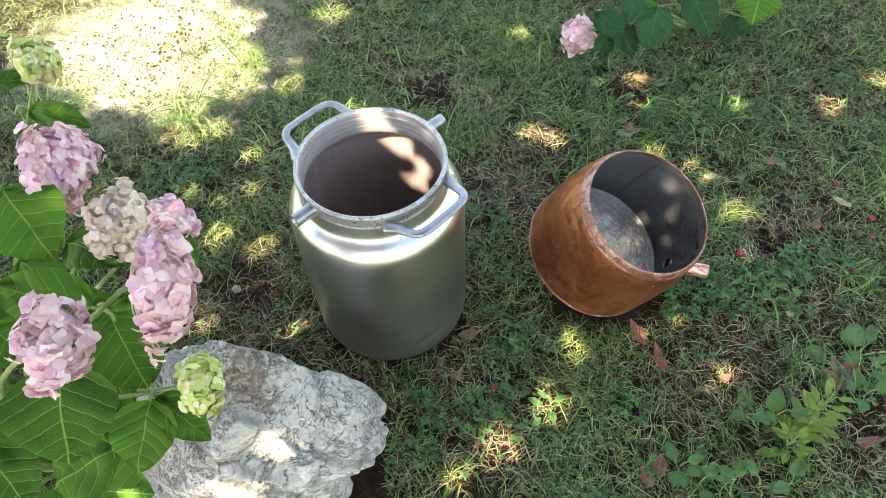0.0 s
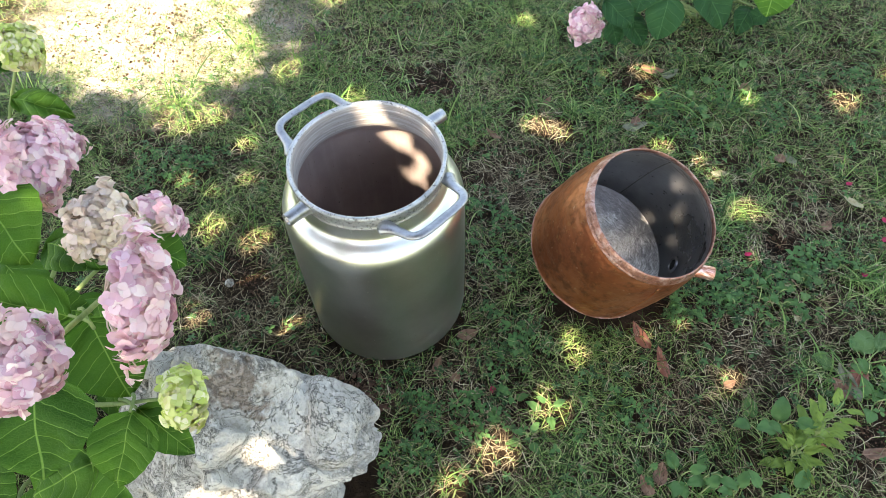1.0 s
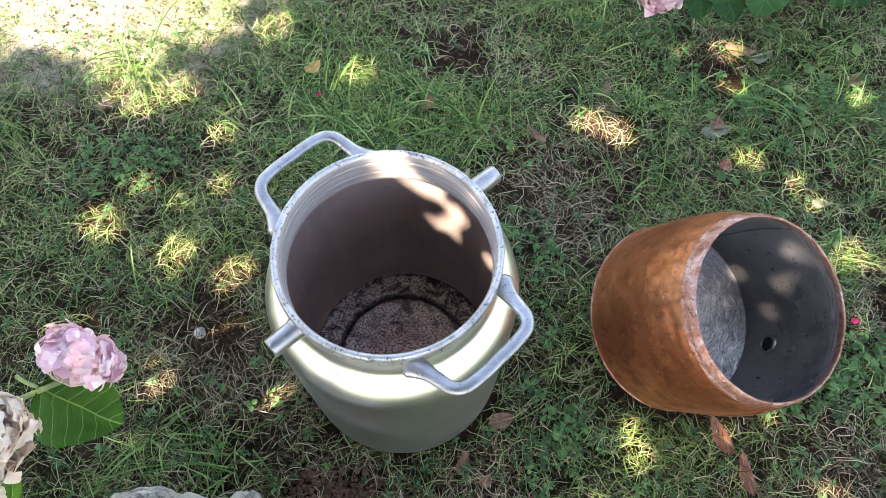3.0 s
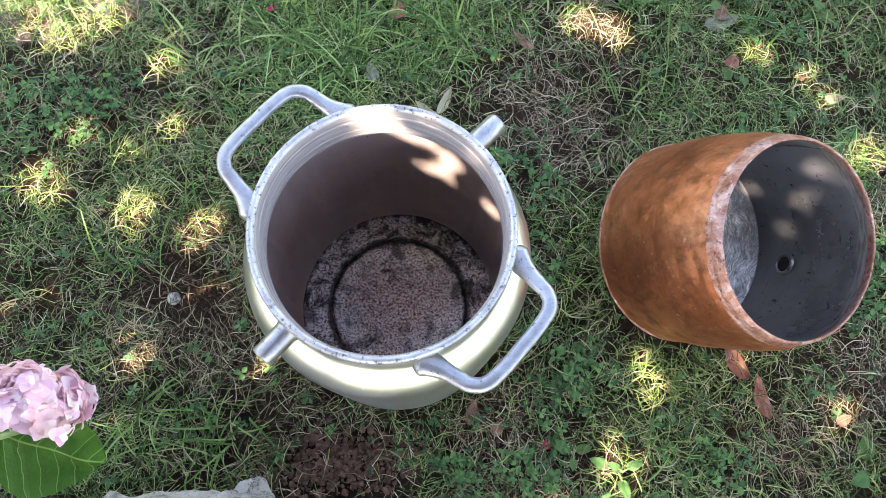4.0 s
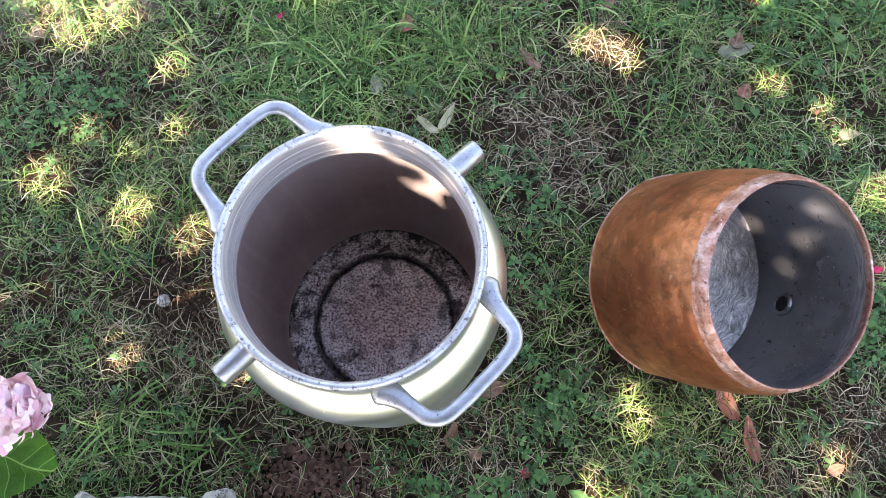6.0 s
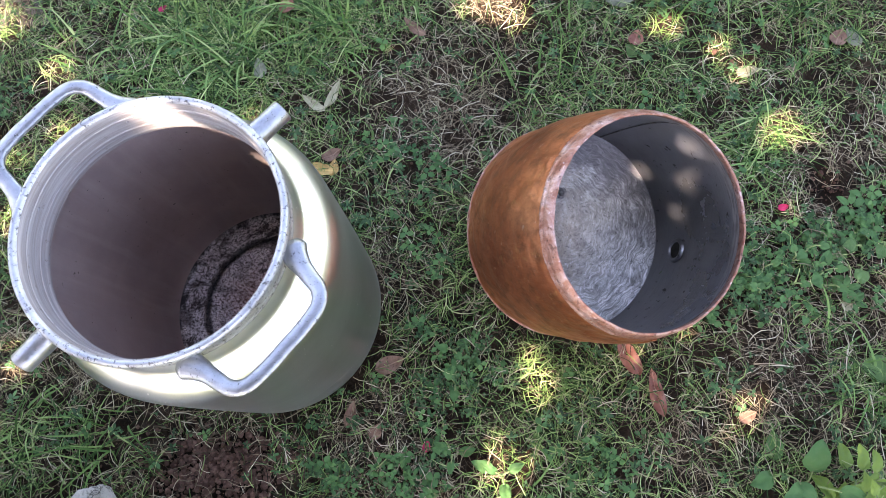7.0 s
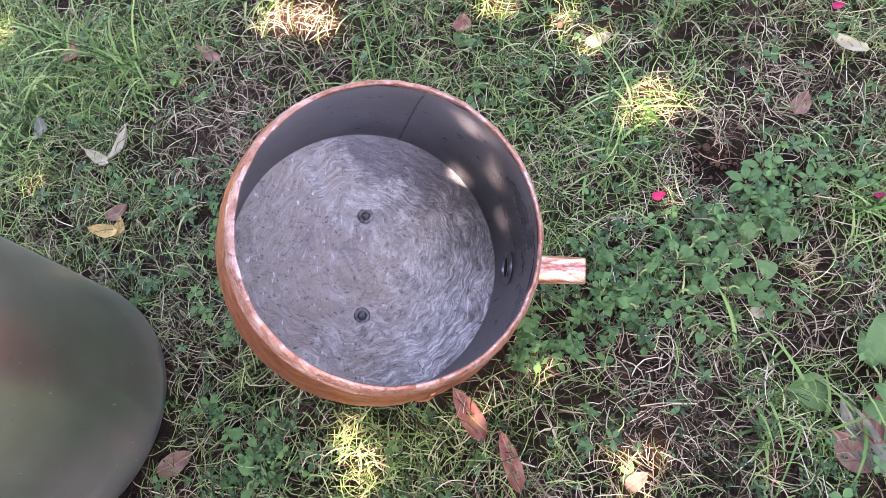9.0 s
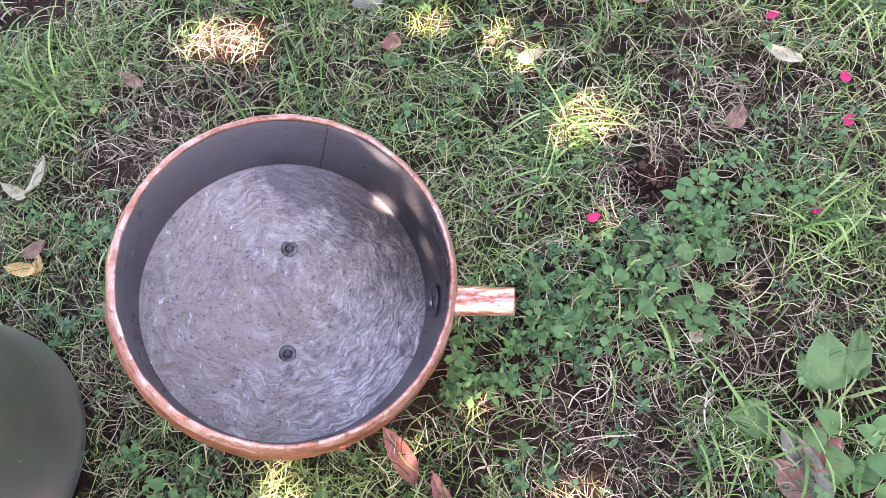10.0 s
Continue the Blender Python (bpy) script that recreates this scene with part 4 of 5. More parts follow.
    # two hollow lugs between the handles
    for a in (42, 224):
        u = Vector((math.cos(radians(a)), math.sin(radians(a)), 0))
        v = Vector((-u.y, u.x, 0))
        bm = bmesh.new()
        rings = []
        for d, r in ((0.150, 0.0195), (0.155, 0.0165), (0.162, 0.0145), (0.182, 0.0138), (0.1985, 0.0138), (0.200, 0.0126), (0.1985, 0.0105), (0.170, 0.0105)):
            rings.append([bm.verts.new(u * d + v * (r * math.cos(t)) + Vector((0, 0, 0.5135 + r * math.sin(t)))) for t in np.linspace(0, 2 * math.pi, 18, endpoint=False)])
        for p, q in zip(rings, rings[1:]):
            for i in range(18):
                bm.faces.new((p[i], p[(i + 1) % 18], q[(i + 1) % 18], q[i])).smooth = True
        bm.faces.new(rings[-1])
        me = bpy.data.meshes.new("lug")
        bm.to_mesh(me)
        me.materials.append(CAST)
        part("lug", me, can, "short hollow aluminium lug")


# ---- copper pot ----
def build_pot():
    up = Vector(POT_TURN).normalized()
    side = Vector((0.158, -0.033, -0.064))
    side = (side - up * side.dot(up)).normalized()
    other = up.cross(side)
    deep = 0.258
    base = Vector(POT_RIM) - up * deep
    m = Matrix((side, other, up)).transposed().to_4x4()
    m.translation = base
    pot = thing("copper_pot", m, "old copper still pot, open and tilted on the grass", "copper pot")

    def dome(r, edge, bulge, wide):
        """Height of a round bottom that sinks by bulge in its middle."""
        ball = (wide * wide + bulge * bulge) / (2 * bulge)
        return edge + ball - bulge - math.sqrt(ball * ball - r * r)

    wall = [(r, dome(r, 0.0, 0.060, 0.176)) for r in (0.0, 0.04, 0.08, 0.12, 0.15, 0.168)] + [(0.1765, 0.000), (0.1800, 0.006), (0.1795, 0.016), (0.1800, 0.045), (0.1795, 0.0905), (0.1765, 0.1447), (0.1715, 0.190), (0.1645, 0.222), (0.1600, 0.238)]
    part("wall", lathe("wall", ring_profile(wall, 5), COPPER, 200, 0.0014, 0.0018), pot)
    bead = [(0.1785, 0.001), (0.1807, 0.0015), (0.1816, 0.0035), (0.1807, 0.0055), (0.1790, 0.006)]
    part("base_bead", lathe("base_bead", ring_profile(bead), COPPER_RIM, 144, 0.0014), pot, "thin bright seam round the base")
    hem = [(0.1580, 0.2300), (0.1600, 0.2290), (0.1608, 0.2315), (0.1600, 0.2390), (0.1580, 0.2430), (0.1574, 0.2470), (0.1552, 0.2530), (0.1522, 0.2580), (0.1502, 0.2592), (0.1488, 0.2586), (0.1486, 0.2560), (0.1500, 0.2515), (0.1522, 0.2450)]
    part("rim", lathe("rim", ring_profile(hem, 2), COPPER_RIM, 240, 0.0014, 0.0010), pot, "pale scaled copper hem with dark rust spots")
    inner = [(0.1515, 0.2455), (0.1565, 0.226), (0.1670, 0.190), (0.1735, 0.1429), (0.1765, 0.0905), (0.1772, 0.0452), (0.1775, 0.018), (0.1775, 0.003)]
    part("tinned_wall", lathe("tinned_wall", ring_profile(inner), TIN, 144, 0.0014), pot, "dull grey tinned inner wall")
    floor = [(r, dome(r, 0.0045, 0.052, 0.178)) for r in (0.178, 0.172, 0.16, 0.14, 0.11, 0.08, 0.05, 0.025, 0.0)]
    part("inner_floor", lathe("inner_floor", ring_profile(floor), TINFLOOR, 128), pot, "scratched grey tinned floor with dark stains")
    # near-black colour that paints the shade inside the spout hole
    k = Nodes("hole_shade")
    dark = k.surface(k.ramp(k.noise(k.coord(), 90, 3), (0.3, (0.008, 0.007, 0.006)), (0.7, (0.03, 0.025, 0.02))), 0.9)
    k = Nodes("blackened_rivet")
    black = k.surface(k.ramp(k.noise(k.coord(), 160, 3), (0.3, (0.05, 0.047, 0.046)), (0.7, (0.25, 0.24, 0.23))), 0.45, 0.5)
    inv = m.inverted()
    for p in ((0.400, 1.140, 0.084), (0.367, 1.006, 0.056)):
        q = inv @ Vector(p)
        pr = [(0.0115, 0.0004), (0.0105, 0.0016), (0.0085, 0.0012), (0.0065, 0.001), (0.0055, 0.003), (0.0040, 0.0046), (0.0, 0.005)]
        rv = part("rivet", lathe("rivet", pr, black, 20), pot, "dark rivet head")
        rv.location = (q.x, q.y, dome(q.xy.length, 0.0045, 0.052, 0.178) + 0.0008)
    # spout through the wall; a dark disc inside paints its mouth's shade
    z0 = 0.069
    d = Vector((1, 0.0, 0.37)).normalized()
    bm = bmesh.new()
    a, b = d.cross(Vector((0, 0, 1))).normalized(), None
    b = a.cross(d)
    rings = []
    for s, r in ((0.0085, 0.0222), (0.0120, 0.0220), (0.0140, 0.0200), (0.022, 0.0190), (0.062, 0.0178), (0.094, 0.0172), (0.096, 0.0162), (0.092, 0.0152), (0.060, 0.0150), (0.012, 0.0150)):
        rings.append([bm.verts.new(Vector((0.179, 0, z0)) + d * s + a * (r * math.cos(t)) + b * (r * math.sin(t))) for t in np.linspace(0, 2 * math.pi, 24, endpoint=False)])
    for p, q in zip(rings, rings[1:]):
        for i in range(24):
            bm.faces.new((p[i], p[(i + 1) % 24], q[(i + 1) % 24], q[i])).smooth = True
    me = bpy.data.meshes.new("spout")
    bm.to_mesh(me)
    me.materials.append(SPOUT)
    part("spout", me, pot, "short round pale copper spout with scratched streaks")
    spot = Matrix.Translation((0.1762, 0.0, z0)) @ Euler((0, radians(-92), 0)).to_matrix().to_4x4()
    hole = part("drain_hole", lathe("drain_hole", [(0.0, 0.0012), (0.0150, 0.0012), (0.0165, 0.0005)], dark, 28), pot, "dark disc painting the shade in the spout's mouth")
    hole.matrix_local = spot
    ring = part("hole_rim", lathe("hole_rim", [(0.0140, 0.0005), (0.0145, 0.0038), (0.0165, 0.0052), (0.0190, 0.0042), (0.0215, 0.0005)], TIN, 28), pot, "beaten grey lip round the spout hole")
    ring.matrix_local = spot
    # folded vertical seam inside and out
    az = radians(80)
    rad = Vector((math.cos(az), math.sin(az), 0))
    seam = [rad * r + Vector((0, 0, z)) for r, z in ((0.1765, 0.008), (0.1765, 0.0543), (0.1755, 0.0995), (0.1725, 0.1447), (0.1670, 0.1854), (0.1600, 0.217), (0.1530, 0.240))]
    part("seam", tube("seam", seam, [0.0013] * 4, black, 8), pot, "dark cracked vertical seam")
    az = radians(-70)
    rad = Vector((math.cos(az), math.sin(az), 0))
    seam = [rad * r + Vector((0, 0, z)) for r, z in ((0.1805, 0.0136), (0.1810, 0.0452), (0.1810, 0.0905), (0.1780, 0.1447), (0.1725, 0.19), (0.1650, 0.222))]
    part("seam", tube("seam", seam, [0.004] * 4, COPPER, 8, 0.5), pot, "overlapped copper seam")


# ---- boulder ----
def build_rock():
    hull = bmesh.new()
    corners = ((-0.567, 0.609, 0.376), (-0.477, 0.635, 0.407), (-0.394, 0.618, 0.463), (-0.302, 0.607, 0.387), (-0.217, 0.628, 0.306), (-0.165, 0.619, 0.255), (-0.108, 0.570, 0.210), (-0.111, 0.521, 0.206), (-0.154, 0.485, 0.210), (-0.277, 0.426, 0.271), (-0.449, 0.396, 0.332), (-0.583, 0.434, 0.321), (-0.511, 0.702, 0.289), (-0.439, 0.707, 0.274), (-0.358, 0.703, 0.203), (-0.264, 0.685, 0.209), (-0.646, 0.679, 0.0), (-0.208, 0.629, -0.03), (-0.165, 0.516, -0.03), (-0.222, 0.401, -0.03), (-0.559, 0.280, -0.03), (-0.686, 0.492, -0.03))
    base = Vector((-0.38, 0.52, 0.0))
    mid = Vector((0.0, 0.0, 0.15))
    for p in corners:
        hull.verts.new(Vector(p) - base)
    bmesh.ops.convex_hull(hull, input=hull.verts)
    hull.normal_update()
    out = [(f.normal.copy(), f.normal.dot(f.calc_center_median() - mid)) for f in hull.faces if f.calc_area() > 1e-6]
    out = [(n, d) if d > 0 else (-n, -d) for n, d in out]
    normals, dist = np.array([tuple(n) for n, d in out]), np.array([d for n, d in out])
    hull.free()
    bm = bmesh.new()
    bmesh.ops.create_icosphere(bm, subdivisions=7, radius=1.0)
    ways = np.array([tuple(v.co.normalized()) for v in bm.verts])
    cosv = ways @ normals.T
    reach = np.where(cosv > 1e-3, dist[None] / np.maximum(cosv, 1e-3), 9.0)
    reach = -np.log(np.exp(-420 * np.minimum(reach, 3.0)).sum(1)) / 420 - 0.005
    bed = Vector((0.56, -0.28, 0.78)).normalized()
    for v, w, r in zip(bm.verts, ways, reach):
        way = Vector(w)
        p = mid + way * float(r)
        # the upper slab overhangs a narrower foot
        low = min(1.0, max(0.0, (0.185 + 0.03 * noise.noise((p.x * 9, p.y * 9, 1.0)) - p.z) / 0.03))
        near_nose = min(1.0, max(0.0, (p.x + 0.08) / 0.16))
        p = Vector((p.x * (1 - 0.24 * low * near_nose), p.y * (1 - 0.12 * low * near_nose), p.z))
        h = p.dot(bed)
        q = Vector((p.x * 8, p.y * 8, h * 15)) + 0.45 * noise.noise_vector(p * 9)
        near, cells = noise.voronoi(q)
        edge = min(1.0, (near[1] - near[0]) / 0.22)
        block = max(-0.014, 0.036 * noise.noise(cells[0] * 3.1)) * edge ** 0.5 - 0.007 * (1 - edge) ** 2
        fine, small = noise.voronoi(q * 2.7)
        block += 0.010 * noise.noise(small[0] * 2.3) * min(1.0, (fine[1] - fine[0]) / 0.25)
        layer = (h + 0.020 * noise.noise(p * 4) + 0.006 * noise.noise(p * 16)) * 21
        step = layer - math.floor(layer)
        ledge = min(1.0, step / 0.5) * min(1.0, (1 - step) / 0.08)
        terrace = 0.030 * (ledge - 0.7) * max(0.0, min(1.0, 0.5 + 1.2 * noise.noise(p * 4 + Vector((3, 1, 2)))))
        rough = 0.008 * noise.fractal(p * 12, 0.9, 2.1, 5) + 0.004 * noise.turbulence(p * 45, 3, True)
        v.co = p + way * (block + terrace + rough)
    for f in bm.faces:
        f.smooth = False
    me = bpy.data.meshes.new("boulder")
    bm.to_mesh(me)
    me.materials.append(STONE)
    ob = part("boulder", me)
    ob.location = base
    tagged(ob, "pale grey limestone boulder, cracked and brown-stained on top", "boulder")


# ---- hydrangeas ----
def big_leaf(name, root, tip, width, material, up=(0, 0, 1), cup=0.16, droop=0.10, rows=14, cols=10, seed=0):
    """An ovate toothed leaf from root to tip, with UV for its veins."""
    root, tip = Vector(root), Vector(tip)
    ax = tip - root
    length = ax.length
    ax.normalize()
    nz = (Vector(up) - ax * Vector(up).dot(ax)).normalized()
    sx = ax.cross(nz)
    v, uv = [], []
    for i in range(rows + 1):
        s = i / rows
        w = width * 0.5 * max(0.012, math.sin(math.pi * min(1.0, s ** 0.80)) ** 0.66) * (1.06 - 0.16 * s)
        for j in range(cols + 1):
            q = j / cols * 2 - 1
            tooth = 1 + (0.035 if (i % 2 == 0 and abs(q) == 1) else 0)
            lift = 0.7 * cup * w * abs(q) ** 1.5 - droop * length * (2 * s - 1) ** 2
            lift += length * (0.085 * noise.noise((s * 3 + seed, q * 2, seed * 1.7)) + 0.03 * math.sin(9 * s - abs(q) * 5))
            p = root + ax * (s * length) + sx * (q * w * tooth) + nz * lift
            v.append(p)
            uv.append((0.5 + 0.5 * q * w / (width * 0.5), s))
    f = [(i * (cols + 1) + j, i * (cols + 1) + j + 1, (i + 1) * (cols + 1) + j + 1, (i + 1) * (cols + 1) + j) for i in range(rows) for j in range(cols)]
    return raw_mesh(name, v, f, material, uv)


def sepal_templates():
    out = []
    for s in range(5):
        r = random.Random(s)
        leaf = leaflet(1.0, 1.12, 0.10 + 0.12 * r.random(), 0.10 + 0.25 * r.random(), 4, 0.85, 0.62)
        out.append(join([moved(leaf, a + r.uniform(-0.2, 0.2), -0.25 + r.uniform(-0.15, 0.2), scale=r.uniform(0.85, 1.12)) for a in (0, 1.57, 3.14, 4.71)]))
    return out


SEPALS = sepal_templates()


def flower_head(parent, at, axis, radius, material, seed, label, cover=0.72, squash=0.8, floret=0.0125, tall=1.0):
    """A mophead: florets on a dome round its axis, on thin stalks that meet at the stem."""
    rng = np.random.default_rng(seed)
    axis = Vector(axis).normalized()
    n = int(400 * cover * (radius / 0.06) ** 2 * (0.0135 / floret) ** 2)
    k = np.arange(n) + 0.5
    cosv = 1 - 2 * cover * k / n
    phi = k * 2.39996 + rng.normal(0, 0.15, n)
    sn = np.sqrt(1 - cosv ** 2)
    dirs = np.stack([sn * np.cos(phi), sn * np.sin(phi), cosv], -1) + rng.normal(0, 0.07, (n, 3))
    dirs /= np.linalg.norm(dirs, axis=1)[:, None]
    bumps = 1 + 0.16 * np.sin(dirs @ np.array([5.1, 3.3, 2.2]) + seed) + rng.normal(0, 0.085, n)
    bumps = np.where(np.arange(n) % 3 == 0, bumps * 0.84, bumps)
    local = dirs * radius * bumps[:, None] * np.array([1, 1, squash])
    q = np.array(Vector((0, 0, 1)).rotation_difference(axis).to_matrix())
    centre = Vector(at)
    w = np.array((0.0, 0.78, 0.62))
    off = local @ q.T
    off += (tall - 1) * (off @ w)[:, None] * w
    place = off + np.array(centre)
    nrm = dirs @ q.T + rng.normal(0, 0.36, (n, 3))
    nrm /= np.linalg.norm(nrm, axis=1)[:, None]
    ref = rng.normal(0, 1, (n, 3))
    x = np.cross(ref, nrm)
    x /= np.linalg.norm(x, axis=1)[:, None]
    turn = np.stack([x, np.cross(nrm, x), nrm], -1)
    me = spread("flower_head", SEPALS, place, turn, floret * rng.uniform(0.8, 1.2, n), material)
    head = part("flower_head", me, parent, label)
    # stalks
    hub = np.array(centre - axis * radius * squash * 0.75)
    v, f = [], []
    for p in place[::2]:
        side = np.cross(p - hub, [0.3, 0.5, 0.8])
        side = 0.0011 * side / np.linalg.norm(side)
        b = len(v)
        mid = (p + hub) / 2 - np.array(axis) * 0.006
        oth = np.cross(p - hub, side)
        oth = 0.0011 * oth / np.linalg.norm(oth)
        for c in (hub, mid, p):
            v += [c + side, c - side * 0.5 + oth, c - side * 0.5 - oth]
        for r0 in (b, b + 3):
            f += [(r0 + i, r0 + (i + 1) % 3, r0 + 3 + (i + 1) % 3, r0 + 3 + i) for i in range(3)]
    part("flower_core", raw_mesh("flower_core", v, f, CREAM), head, "pale stalked core of the flower")
    return Vector(hub)


def build_near_hydrangea():
    root = Vector((-0.88, 0.62, 0.0))
    bush = thing("hydrangea_bush", root, "hydrangea bush with pink mophead flowers and broad green leaves", "hydrangea")
    back = -root

    def at(p):
        return Vector(p) + back

    heads = (((-0.579, 0.762, 0.776), (0.75, -0.10, 0.35), 0.048, PINK, 0.66, "large pink mophead flower, fading to peach"),
             ((-0.481, 0.691, 0.724), (0.60, -0.25, 0.10), 0.048, CREAM, 0.66, "faded cream mophead flower"),
             ((-0.482, 0.808, 0.582), (0.57, 0.72, 0.32), 0.043, PINK, 0.47, "small pink mophead flower"),
             ((-0.331, 0.487, 0.850), (0.80, 0.05, -0.15), 0.049, PINK, 0.60, "pale pink mophead flower hanging sideways"),
             ((-0.452, 0.426, 0.821), (0.75, -0.10, 0.20), 0.044, PINK, 0.64, "lilac-pink mophead flower"),
             ((-0.794, 1.153, 0.681), (0.45, 0.05, 0.6), 0.045, LIME, 0.7, "green-cream mophead flower"),
             ((-0.336, 0.453, 0.641), (0.75, -0.1, 0.3), 0.033, LIME, 0.72, "young lime-green flower head"),
             ((-0.712, 0.981, 0.591), (0.6, 0.0, 0.5), 0.045, PINK, 0.65, "pink mophead flower among the leaves"))
    foot = (Vector((-0.90, 0.60, 0)), Vector((-0.84, 0.66, 0)), Vector((-0.93, 0.70, 0)), Vector((-0.86, 0.56, 0)))
    for i, (p, ax, r, mat, cov, label) in enumerate(heads):
        hub = flower_head(bush, at(p), ax, r, mat, 50 + i, label, cov, floret=0.0114 if r > 0.035 and mat is PINK else 0.0102 if mat is LIME else 0.0088, tall=(1.25, 1.1, 1.0, 1.5, 1.2, 1.0, 1.2, 1.0)[i])
        f = foot[i % 4] + back
        h = hub
        low = Vector((h.x * 0.75 + f.x * 0.25 - 0.05, h.y * 0.8 + f.y * 0.2, h.z * 0.78))
        part("stem", tube("stem", [f, f.lerp(low, 0.45) + Vector((-0.02, 0.01, 0.05)), low, h], [0.008, 0.006, 0.0042, 0.0030 if r > 0.035 else 0.0022], STEM, 10), bush)
    leaves = (((-0.632, 0.703, 0.801), (-0.553, 0.612, 0.741), 0.125), ((-0.481, 0.538, 0.721), (-0.616, 0.554, 0.761), 0.085),
              ((-0.506, 0.577, 0.641), (-0.456, 0.489, 0.552), 0.125), ((-0.515, 0.458, 0.702), (-0.506, 0.346, 0.622), 0.150),
              ((-0.425, 0.450, 0.602), (-0.440, 0.356, 0.552), 0.095), ((-0.473, 0.388, 0.572), (-0.596, 0.353, 0.502), 0.115),
              ((-0.423, 0.459, 0.592), (-0.338, 0.402, 0.562), 0.062), ((-0.609, 0.710, 0.661), (-0.495, 0.657, 0.669), 0.080),
              ((-0.633, 0.377, 0.621), (-0.572, 0.303, 0.561), 0.100), ((-0.588, 0.371, 0.452), (-0.457, 0.358, 0.452), 0.110))
    more = (((-0.860, 1.072, 0.701), (-0.788, 1.102, 0.681), 0.050), ((-0.826, 1.091, 0.621), (-0.699, 1.057, 0.600), 0.060),
            ((-0.537, 0.788, 0.551), (-0.439, 0.751, 0.527), 0.105), ((-0.719, 0.588, 0.602), (-0.656, 0.542, 0.552), 0.090),
            ((-0.609, 0.616, 0.621), (-0.526, 0.608, 0.606), 0.070), ((-0.570, 0.707, 0.507), (-0.619, 0.586, 0.524), 0.085))
    for i, (a, b, w) in enumerate(leaves + more):
        leaf = part("leaf", big_leaf("leaf", at(a), at(b), w, HYDRANGEA, (0.15, -0.25, 1), seed=i), bush)
        a = at(a)
        d = (a - at(b)).normalized()
        part("leaf_stalk", tube("leaf_stalk", [a - d * 0.002, a + d * 0.02 + Vector((0, 0, -0.006)), a + d * 0.03 + Vector((-0.02, 0.01, -0.04))], [0.0022, 0.0028], STEM, 8), leaf)
    # the rest of the bush
    rng = random.Random(12)
    for i in range(64):
        a = Vector((rng.uniform(-1.25, -0.60), rng.uniform(0.20, 0.80), rng.uniform(0.16, 0.62)))
        if i % 4 == 0:
            a = Vector((rng.uniform(-1.3, -0.95), rng.uniform(0.7, 1.15), rng.uniform(0.2, 0.6)))
        if a.x > -0.68 and (a.y > 0.62 or a.z > 0.5):
            a.x -= 0.15
        yaw = rng.uniform(-1.2, 1.0)
        b = a + Vector((math.cos(yaw), math.sin(yaw), rng.uniform(-0.55, -0.1))) * rng.uniform(0.10, 0.15)
        if a.x > -1.1 and a.y > 0.85:
            continue
        part("leaf", big_leaf("leaf", at(a), at(b), rng.uniform(0.075, 0.105), HYDRANGEA, (rng.uniform(-0.2, 0.4), rng.uniform(-0.4, 0.2), 1), seed=i + 30, rows=10, cols=8), bush)
        if i % 3 == 0:
            f = foot[i % 4] + back
            part("stem", tube("stem", [f, f.lerp(at(a), 0.5) + Vector((0, 0, 0.06)), at(a)], [0.007, 0.004, 0.0025], STEM if i % 2 else TWIG, 8), bush)


